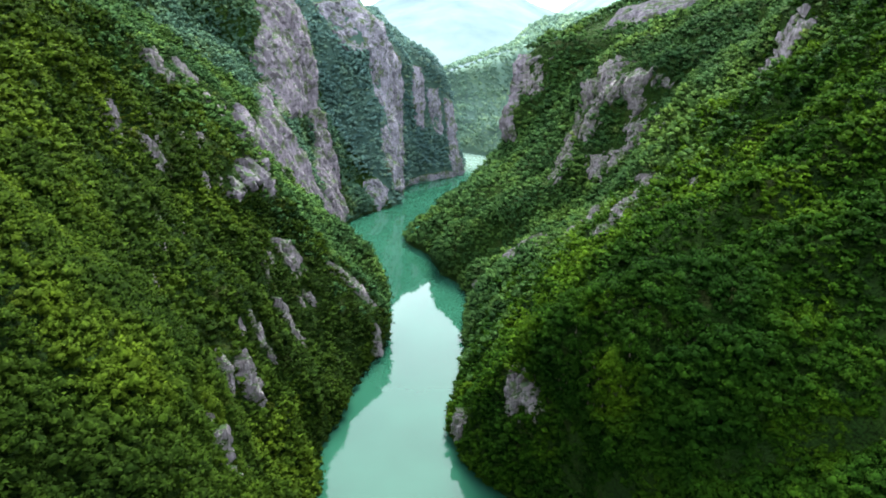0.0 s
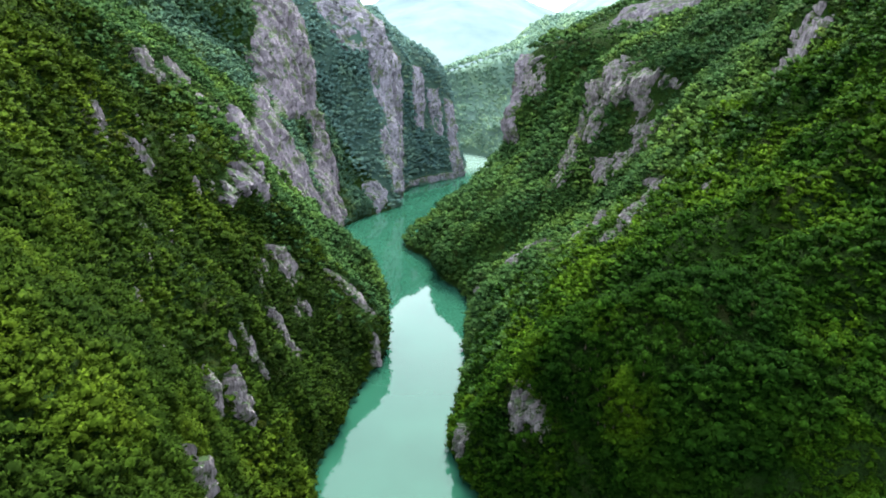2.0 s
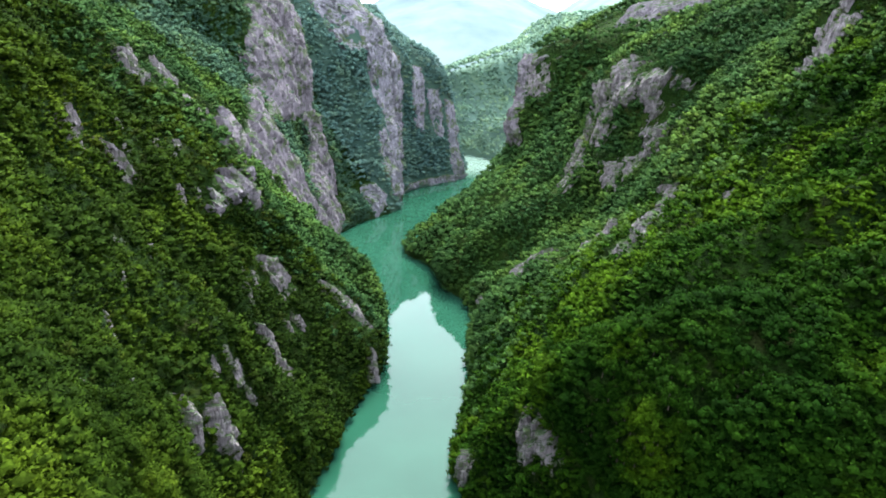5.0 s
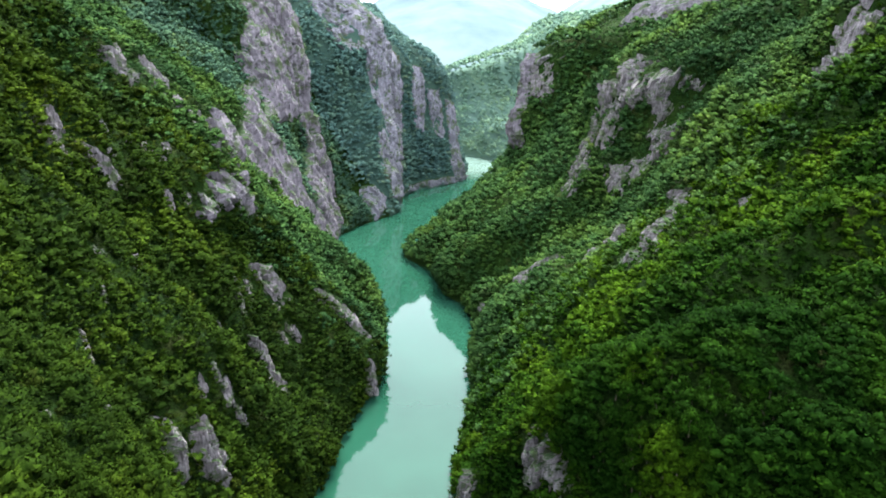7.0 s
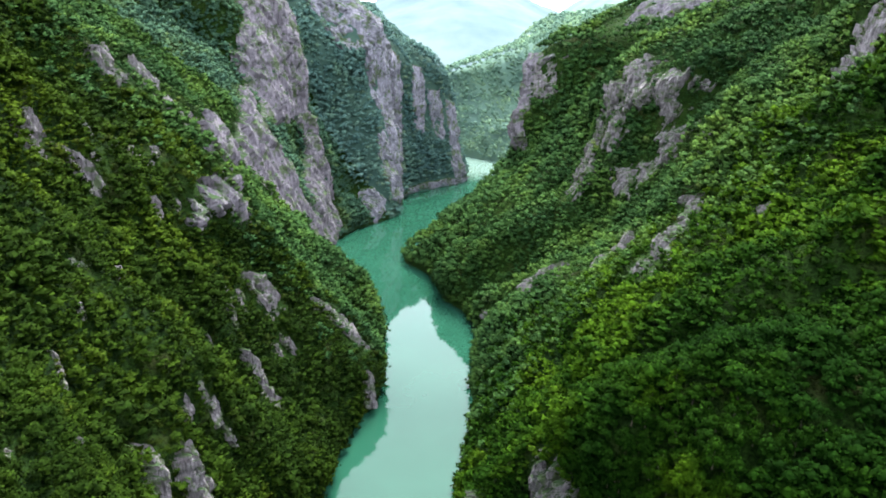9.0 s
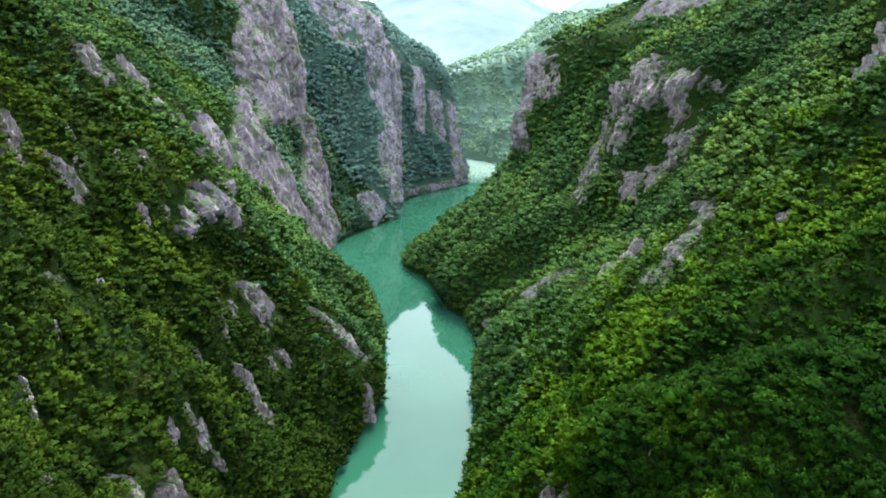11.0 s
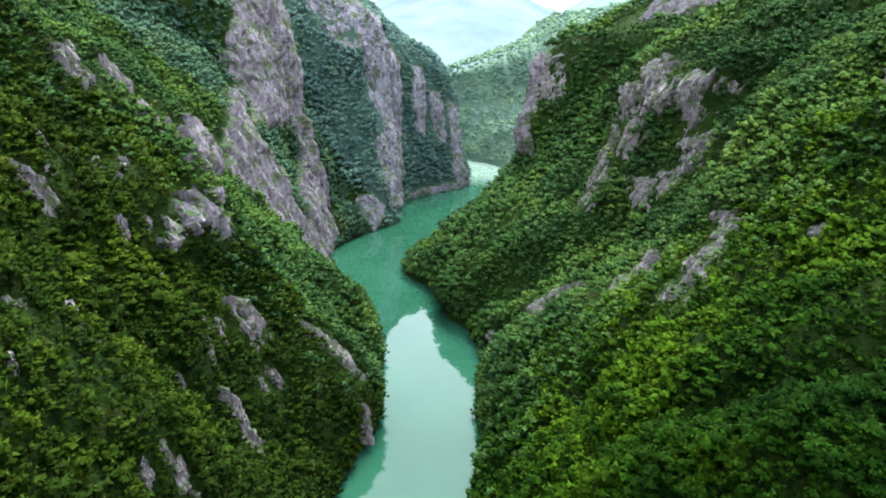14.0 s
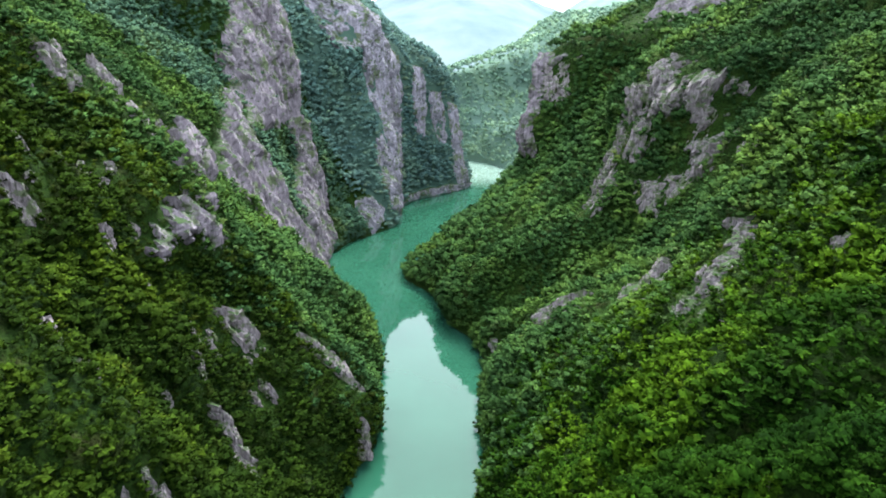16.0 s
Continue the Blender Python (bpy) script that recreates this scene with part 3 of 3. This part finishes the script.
    words = {"outcrop": "weathered grey limestone outcrop among the trees", "pillar": "tall pinkish-grey limestone rock wall with vertical cracks",
             "buttress": "fissured grey limestone buttress above the wooded slope", "crag": "pale grey limestone crag with scrub on ledges",
             "cliff": "sheer grey limestone cliff above the river"}[kind]
    tagged(ob, words, "rock" if kind == "outcrop" else "cliff", "rocks of the gorge")


def build_outcrop(k):
    """Steep ribs of rock side by side out of the slope, with broken faces and jagged tops."""
    side, cy, cz, ry, rz, lean, proud, kind, _ = ROCKS[k]
    dice = random.Random(k)
    ribs = 1 if ry < 1.6 else 2 if ry < 2.8 else 4 if ry < 6 else 7
    foot = bank(side, np.array([cy]), np.array([max(1.0, cz - rz)]))[0][0]
    if ribs > 1:
        ob = new("rock_outcrop")
        ob.location = foot
    for rib in range(ribs):
        f = 0 if ribs == 1 else (rib + dice.uniform(0.1, 0.9)) / ribs * 2 - 1
        dz = 0 if ribs == 1 else dice.uniform(-0.45, 0.45) * rz
        tall = rz * (1 if ribs == 1 else dice.uniform(0.45, 0.8))
        p, n = bank(side, np.array([cy + f * ry * 0.8]), np.array([max(1.0, cz + dz)]))
        back = np.array([-n[0, 0], -n[0, 1], 0.0])
        back /= np.linalg.norm(back)
        along = np.array([-back[1], back[0], 0.0])
        wide = ry if ribs == 1 else max(0.7, ry / ribs * dice.uniform(1.0, 1.7))
        deep = max(0.6 * wide, 0.75 * tall)
        cols = int(np.clip((wide + deep) * 5, 16, 44))
        rows = int(np.clip(tall * 3.4, 10, 34))
        th, h = np.meshgrid(np.arange(cols) * 2 * math.pi / cols, np.linspace(-1.3, 1.0, rows))
        cu, cv = np.cos(th), np.sin(th)
        seed = k * 9 + rib
        crest = 0.8 + 0.9 * (fbm(cu * 2.4 + seed, cv * 2.4, 0.5, 3, 17) - 0.5) * 2
        zz = np.where(h > 0, h * crest, h) * tall
        taper = np.clip(1 - 0.28 * (h + 1) / 2 - 0.5 * np.clip(h - 0.5, 0, 1) ** 1.5, 0.1, 1)
        ring = (np.abs(cu) ** 2.6 + np.abs(cv) ** 2.6) ** (-1 / 2.6)
        arc = th * (wide + deep) / 2
        size = 0.3 + 0.05 * tall
        broken = facets(arc / (2.2 * size) + 0.4 * h, zz / (6 * size), seed + 1, 0.8) * 0.8 * size + facets(arc / (0.9 * size), zz / (2.2 * size), seed + 2, 0.6) * 0.45 * size
        edge = 0.7 + 0.6 * fbm(cu * 1.6 + 3 * seed, cv * 1.6, h * 1.3, 3, 27)
        a_ = cu * ring * taper * edge * wide + cu * broken
        b_ = cv * ring * taper * edge * deep + cv * broken
        q = p[0] + back * deep * 0.3 + a_[..., None] * along + b_[..., None] * back + np.stack([0 * zz, 0 * zz, zz], -1)
        q = q + (zz * lean * 0.5)[..., None] * along * (1 if along[1] > 0 else -1) + (0.05 * zz)[..., None] * back
        verts = q.reshape(-1, 3)
        i = np.arange(rows - 1)[:, None] * cols + np.arange(cols)[None, :]
        j = np.arange(rows - 1)[:, None] * cols + (np.arange(cols) + 1)[None, :] % cols
        faces = np.stack([i, j, j + cols, i + cols], -1).reshape(-1, 4)
        top = verts[-cols:].mean(0) + (0, 0, 0.3)
        last = (rows - 1) * cols
        cap = np.stack([last + np.arange(cols), last + (np.arange(cols) + 1) % cols, np.full(cols, len(verts)), np.full(cols, len(verts) + 1)], 1)
        verts = np.concatenate([verts, [top], [top + (0.05, 0.05, 0.02)]])
        if ribs == 1:
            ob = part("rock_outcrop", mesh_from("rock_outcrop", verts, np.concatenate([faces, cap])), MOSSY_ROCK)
        else:
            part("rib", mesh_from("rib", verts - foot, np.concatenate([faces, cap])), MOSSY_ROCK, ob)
    tagged(ob, "weathered grey limestone ribs among the trees" if rz > 5 else "small grey limestone outcrop in the undergrowth", "rock", "rocks of the gorge")


for k in range(len(ROCKS)):
    if ROCKS[k][7] == "outcrop" and ROCKS[k][3] < 2.5:
        build_outcrop(k)
    else:
        build_rock(k)


# ---- trees ----
OCTA = np.array([(0, 0, 1), (1, 0, 0), (0, 1, 0), (-1, 0, 0), (0, -1, 0), (0, 0, -1)], float)
OCTA_TRIS = np.array([(0, 1, 2), (0, 2, 3), (0, 3, 4), (0, 4, 1), (5, 2, 1), (5, 3, 2), (5, 4, 3), (5, 1, 4)])


def unit(v):
    return v / np.linalg.norm(v, axis=-1, keepdims=True)


def crown_mesh(rng, sprays, leaf, clumps):
    """A crown of leaf sprays over several uneven clumps, for a tree about 5 m wide. Vertices, triangles, the rounded
    crown's normals, and which belong to the clumps' cores.
    """
    verts, tris, norms, inner = [], [], [], []
    count = 0
    centres = []
    for c in range(clumps):
        ang = 2 * math.pi * (c + rng.uniform(0, 0.7)) / max(1, clumps - 1)
        out = 0 if c == 0 else rng.uniform(0.9, 1.6)
        centres.append((out * math.cos(ang), out * math.sin(ang), (3.9 if c == 0 else rng.uniform(1.1, 3.5)), rng.uniform(1.0, 1.5)))
    share = np.array([r * r for *_, r in centres])
    share = np.maximum(2, (sprays * share / share.sum()).astype(int))
    for (cx, cy, cz, r), n in zip(centres, share):
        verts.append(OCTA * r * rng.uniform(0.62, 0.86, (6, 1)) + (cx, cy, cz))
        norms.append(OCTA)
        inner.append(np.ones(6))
        tris.append(OCTA_TRIS + count)
        count += 6
        d = rng.normal(size=(n, 3))
        d[:, 2] = np.abs(d[:, 2]) * rng.choice([1, 1, 1, -0.6], n)
        d = unit(d)
        at = d * r * rng.uniform(0.62, 1.22, (n, 1)) * (1, 1, 0.9) + (cx, cy, cz)
        front = unit(d + rng.normal(0, 0.5, (n, 3)) + (0, 0, 0.25))
        front *= np.where((front * d).sum(1, keepdims=True) < 0, -1, 1)
        side = unit(np.cross(front, rng.normal(size=(n, 3))))
        tip = np.cross(front, side)
        w = leaf * rng.uniform(0.65, 1.4, (n, 1))
        leaves = np.stack([at - side * w * 0.62 - tip * w * 0.5, at + side * w * 0.62 - tip * w * 0.4, at + tip * w - front * w * 0.3], 1)
        verts.append(leaves.reshape(-1, 3))
        norms.append(np.repeat(unit(0.75 * d + 0.45 * unit(at - (0, 0, 2.0)) + 0.55 * front + (0, 0, 0.1)), 3, 0))
        inner.append(np.zeros(3 * n))
        tris.append(np.arange(3 * n).reshape(-1, 3) + count)
        count += 3 * n
    return np.concatenate(verts), np.concatenate(tris), np.concatenate(norms), np.concatenate(inner)


def crown_normals(me, norms):
    """Shades the leaves by the roundness of their crown."""
    layer = me.attributes.new("custom_normal", "FLOAT_VECTOR", "POINT")
    layer.data.foreach_set("vector", np.asarray(norms, np.float32).ravel())
    return me


def limb(a_, b_, ra, rb, sides=5):
    """A tapered piece of trunk or branch from a to b."""
    a_, b_ = np.array(a_, float), np.array(b_, float)
    axis = (b_ - a_) / np.linalg.norm(b_ - a_)
    u = np.cross(axis, (0.3, 0.9, 0.1))
    u /= np.linalg.norm(u)
    v = np.cross(axis, u)
    ang = np.arange(sides) * 2 * math.pi / sides
    ring = np.cos(ang)[:, None] * u + np.sin(ang)[:, None] * v
    verts = np.concatenate([a_ + ring * ra, b_ + ring * rb])
    i = np.arange(sides)
    j = (i + 1) % sides
    return verts, np.concatenate([np.stack([i, j, j + sides], 1), np.stack([i, j + sides, i + sides], 1)])


def trunk_mesh(rng):
    verts, tris, count = [], [], 0
    bend = rng.uniform(-0.3, 0.3, 2)
    pieces = [((0, 0, -0.8), (bend[0] * 0.5, bend[1] * 0.5, 1.6), 0.2, 0.14), ((bend[0] * 0.5, bend[1] * 0.5, 1.6), (bend[0], bend[1], 3.6), 0.14, 0.05)]
    for _ in range(4):
        ang, out = rng.uniform(0, 2 * math.pi), rng.uniform(0.8, 1.4)
        h = rng.uniform(1.2, 2.0)
        pieces.append(((bend[0] * 0.4, bend[1] * 0.4, h), (out * math.cos(ang), out * math.sin(ang), h + rng.uniform(0.9, 1.5)), 0.08, 0.03))
    for piece in pieces:
        v, t = limb(*piece)
        verts.append(v)
        tris.append(t + count)
        count += len(v)
    return np.concatenate(verts), np.concatenate(tris)


def tree_places(side, y0, y1, gap, rng, top=203.0, threshold=0.0):
    """Feet of trees over a stretch of a bank, evenly over the slope however it turns, leaving the bare rock free."""
    y = np.arange(y0, y1, gap * 0.3)
    z = np.arange(0.3, top, gap * 0.3)
    y, z = (g.ravel() for g in np.meshgrid(y, z))
    y, z = y + rng.uniform(-0.15, 0.15, len(y)) * gap, np.clip(z + rng.uniform(-0.15, 0.15, len(z)) * gap, 0.3, top)
    p, _ = bank(side, y, z)
    mix = rng.permutation(len(y))
    cell = np.floor(p[mix] / (1.1 * gap)).astype(np.int64) + 4000
    _, first = np.unique((cell[:, 0] * 8000 + cell[:, 1]) * 8000 + cell[:, 2], return_index=True)
    yz = np.stack([y, z], 1)[mix[first]]
    here = rock_cover(side, yz[:, 0], yz[:, 1])
    free = (here < threshold) | (rng.uniform(0, 1, len(yz)) < np.where(here < 0.35, 0.22, 0.05))
    yz = yz[free]
    return bank(side, yz[:, 0], yz[:, 1], 0.6)


# yellower scrub, and sunlit and shaded stretches painted into the leaf colour: side, y, z, half-length, half-height,
# how light
LIT_PATCHES = [("left", 85, 108, 50, 32, 0.06), ("left", 180, 138, 65, 24, 0.12), ("left", 252, 28, 58, 30, -0.2), ("left", 175, 72, 30, 22, -0.04), ("left", 300, 112, 50, 14, 0.06),
         ("right", 162, 82, 22, 16, -0.12), ("right", 228, 104, 38, 26, 0.1), ("right", 215, 58, 24, 24, 0.07), ("right", 375, 152, 45, 16, -0.1), ("right", 320, 60, 60, 30, 0.04),
         ("left", 440, 130, 60, 30, 0.05), ("right", 285, 142, 60, 26, 0.06), ("right", 180, 92, 15, 10, -0.1), ("right", 352, 136, 22, 20, -0.1)]


def lit_by_place(side, p):
    total = np.zeros(len(p))
    for s, y, z, ry, rz, much in LIT_PATCHES:
        if s == side:
            total += much * np.exp(-(((p[:, 1] - y) / ry) ** 2) - ((p[:, 2] - z) / rz) ** 2)
    return total


def forest(side, places, kinds, rng, name, label, mat, low=0.42, high=1.05):
    """Many trees that nobody could count, as one mesh."""
    p, n = places
    pick = rng.integers(0, len(kinds), len(p))
    big = fbm(p[:, 0] / 14, p[:, 1] / 14, p[:, 2] / 14, 2, 81)
    size = np.clip((low + (high - low) * rng.beta(1.6, 2.2, len(p)) * 1.25) * (0.6 + 0.8 * big), 0.8 * low, 1.15 * high)
    spin = rng.uniform(0, 2 * math.pi, len(p))
    tall = rng.uniform(0.85, 1.2, len(p))
    tint = rng.uniform(0.002, 0.95, len(p))
    stony = rock_cover(side, p[:, 1], p[:, 2])
    below = np.maximum(rock_cover(side, p[:, 1] + 1.5, p[:, 2] + 3.5), rock_cover(side, p[:, 1] + 3.0, p[:, 2] + 6.0) - 0.4)
    size = size * np.where((below > 0.1) | (stony > -0.35), 0.5, 1.0)
    tint = np.where((stony > -0.9) & (rng.uniform(0, 1, len(p)) < 0.3), rng.uniform(0.955, 0.999, len(p)), tint)
    sunlit = lit_by_place(side, p)
    verts, tris, tints, norms, stands, count = [], [], [], [], [], 0
    for k, (kv, kt, kn, ki) in enumerate(kinds):
        where = np.nonzero(pick == k)[0]
        if not len(where):
            continue
        c, s = np.cos(spin[where])[:, None], np.sin(spin[where])[:, None]
        scale = size[where][:, None]
        x = (kv[None, :, 0] * c - kv[None, :, 1] * s) * scale * 1.25
        y = (kv[None, :, 0] * s + kv[None, :, 1] * c) * scale * 1.25
        z = kv[None, :, 2] * scale * tall[where][:, None]
        lean = np.clip(z, 0, None) * 0.22
        q = np.stack([x + lean * n[where, 0][:, None], y + lean * n[where, 1][:, None], z], -1) + p[where][:, None, :] - (0, 0, 0.5)
        verts.append(q.reshape(-1, 3))
        tris.append((kt[None] + (np.arange(len(where)) * len(kv))[:, None, None]).reshape(-1, 3) + count)
        turned = np.stack([kn[None, :, 0] * c - kn[None, :, 1] * s, kn[None, :, 0] * s + kn[None, :, 1] * c, kn[None, :, 2] + 0 * c], -1)
        norms.append(unit(turned + 0.5 * n[where][:, None, :]).reshape(-1, 3))
        # crown cores get a darker leaf colour, in place of inner shade
        stands.append((sunlit[where][:, None] - 0.05 * ki[None]).ravel())
        tints.append(np.repeat(tint[where], len(kv)))
        count += len(where) * len(kv)
    me = crown_normals(mesh_from(name, np.concatenate(verts), np.concatenate(tris), True), np.concatenate(norms))
    layer = me.attributes.new("tint", "FLOAT", "POINT")
    layer.data.foreach_set("value", np.concatenate(tints).astype(np.float32))
    layer = me.attributes.new("sunlit", "FLOAT", "POINT")
    layer.data.foreach_set("value", np.concatenate(stands).astype(np.float32))
    ob = part(name, me, mat)
    return tagged(ob, label, "forest", kind="stuff")


rng = np.random.default_rng(7)


def build_tree(where, wood):
    """A single tree: trunk with limbs, and a crown of leaf sprays."""
    tree = new("tree")
    v, t = trunk_mesh(rng)
    part("trunk", mesh_from("trunk", v, t), BARK, tree)
    v, t, n, _ = crown_mesh(rng, 560, 0.3, 8)
    part("crown", crown_normals(mesh_from("crown", v, t, True), n), wood, tree)
    tree.matrix_world = where
    return tagged(tree, "green broadleaf tree on the steep slope", "tree", "trees of the near slopes")


def stand_of_trees(side, y0, y1, z0, z1, wood):
    """The nearest trees, each a thing of its own: eight kinds, then copies."""
    p, n = tree_places(side, y0 - 12, y1 + 12, 2.9, rng)
    p = p[(p[:, 1] > y0) & (p[:, 1] < y1) & (p[:, 2] > z0) & (p[:, 2] < z1)]
    first = []
    for i, foot in enumerate(p):
        size = rng.uniform(0.55, 1.05)
        m = Matrix.Translation(foot) @ pose(0, 0, -0.3, rng.uniform(-6, 6), rng.uniform(-6, 6), rng.uniform(0, 360)) @ Matrix.Diagonal((size, size, size * rng.uniform(0.9, 1.2), 1))
        if i < 8:
            first.append(build_tree(m, wood))
        else:
            made = copy_thing(first[i % 8], m)
            made.matrix_basis = m


NEAR = [crown_mesh(rng, 104, 0.43, 4) for _ in range(8)]
BROAD = [crown_mesh(rng, 165, 0.34, 6) for _ in range(8)]
MIDDLE = [crown_mesh(rng, 31, 0.64, 2) for _ in range(8)]
FAR = [crown_mesh(rng, 20, 0.78, 1) for _ in range(6)]
TINY = [crown_mesh(rng, 14, 0.8, 1) for _ in range(4)]
STANDS = {"left": (100, 122, 66, 98), "right": (148, 168, 52, 82)}
CENTRE = np.array((0, 70, 130))
for side in ("left", "right"):
    y0, y1, z0, z1 = STANDS[side]
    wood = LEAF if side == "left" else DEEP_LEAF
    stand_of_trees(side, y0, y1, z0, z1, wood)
    alone = lambda q: (q[:, 1] > y0) & (q[:, 1] < y1) & (q[:, 2] > z0) & (q[:, 2] < z1)
    close = lambda q: np.linalg.norm(q - CENTRE, axis=1) < (120 if side == "left" else 136)
    aside = lambda q: np.abs(q[:, 0]) > 0.8 * (q[:, 1] + 25)
    p, n = tree_places(side, 40, 220, 2.05 if side == "left" else 2.5, rng, 180)
    near = close(p) & ~aside(p) & ~alone(p)
    if side == "left":
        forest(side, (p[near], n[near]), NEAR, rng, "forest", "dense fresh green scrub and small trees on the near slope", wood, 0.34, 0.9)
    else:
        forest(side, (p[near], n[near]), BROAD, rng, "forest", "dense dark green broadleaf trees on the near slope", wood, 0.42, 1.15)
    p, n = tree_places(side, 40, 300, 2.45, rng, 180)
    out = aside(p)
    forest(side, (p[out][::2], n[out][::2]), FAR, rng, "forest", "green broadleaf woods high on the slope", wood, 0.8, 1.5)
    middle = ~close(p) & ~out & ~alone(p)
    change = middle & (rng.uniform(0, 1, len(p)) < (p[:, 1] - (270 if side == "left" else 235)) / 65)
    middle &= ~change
    forest(side, (p[change], n[change]), MIDDLE, rng, "forest", "green woods where the spur turns to the bend", LIGHT_HAZE_LEAF, 0.45, 1.12)
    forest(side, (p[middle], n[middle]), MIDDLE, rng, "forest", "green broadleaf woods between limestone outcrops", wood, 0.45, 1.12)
    forest(side, tree_places(side, 300, 420, 3.0, rng, 185), MIDDLE, rng, "forest", "green woods on the spurs above the river bend", LIGHT_HAZE_LEAF, 0.5, 1.2)
    if side == "left":
        forest(side, tree_places(side, 420, 590, 3.4, rng, 203), MIDDLE, rng, "forest", "woods round the rock pillar, blue haze in their leaf colour", BLUE_HAZE_LEAF, 0.6, 1.35)
        forest(side, tree_places(side, 590, 850, 4.2, rng, 190), FAR, rng, "forest", "distant woods on the gorge cliffs, haze in their leaf colour", HAZY_LEAF, 0.95, 1.5)
    else:
        forest(side, tree_places(side, 420, 600, 4.0, rng, 203), FAR, rng, "forest", "woods between the cliffs beyond the bend", LIGHT_HAZE_LEAF, 0.9, 1.5)
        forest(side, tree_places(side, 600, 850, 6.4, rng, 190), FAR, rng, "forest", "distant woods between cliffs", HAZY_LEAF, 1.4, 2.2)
forest("right", tree_places("right", 850, 1250, 6.0, rng), TINY, rng, "forest", "woods on the far hillside, haze in their leaf colour", FAR_LEAF, 1.3, 2.1)
forest("left", tree_places("left", -150, 40, 4.6, rng), FAR, rng, "forest", "green broadleaf woods upstream", LEAF, 0.8, 1.5)
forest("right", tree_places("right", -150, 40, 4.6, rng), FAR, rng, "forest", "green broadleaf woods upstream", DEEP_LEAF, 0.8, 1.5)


# ---- far mountain ----
def build_mountain():
    xs, ys = np.linspace(-1800, 2200, 161), np.linspace(2300, 4300, 81)
    gx, gy = np.meshgrid(xs, ys)
    u = (gx - 60) / 900
    crest = 150 + 330 * np.exp(-(((gx - 60) / 480) ** 2)) + 120 * np.exp(-(((gx + 900) / 500) ** 2)) + 160 * np.exp(-(((gx - 1250) / 520) ** 2))
    along = np.clip((gy - 2300) / 1300, 0, 1)
    z = crest * (along**0.8) * (0.85 + 0.3 * fbm(gx / 300, gy / 300, 0.5, 5, 91)) + 40
    me = mesh_from("mountain", np.stack([gx, gy, z], -1).reshape(-1, 3), grid_faces(81, 161), True)
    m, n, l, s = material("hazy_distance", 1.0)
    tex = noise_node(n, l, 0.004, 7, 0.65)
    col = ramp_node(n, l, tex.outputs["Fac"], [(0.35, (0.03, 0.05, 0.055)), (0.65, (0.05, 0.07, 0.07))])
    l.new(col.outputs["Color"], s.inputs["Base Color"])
    # haze in front of the mountain, given as a faint glow of its surface
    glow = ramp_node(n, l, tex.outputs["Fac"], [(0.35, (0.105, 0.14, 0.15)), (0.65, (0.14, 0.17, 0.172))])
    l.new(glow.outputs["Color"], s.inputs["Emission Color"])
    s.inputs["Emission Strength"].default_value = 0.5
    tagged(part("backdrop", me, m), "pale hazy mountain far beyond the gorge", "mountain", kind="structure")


build_mountain()
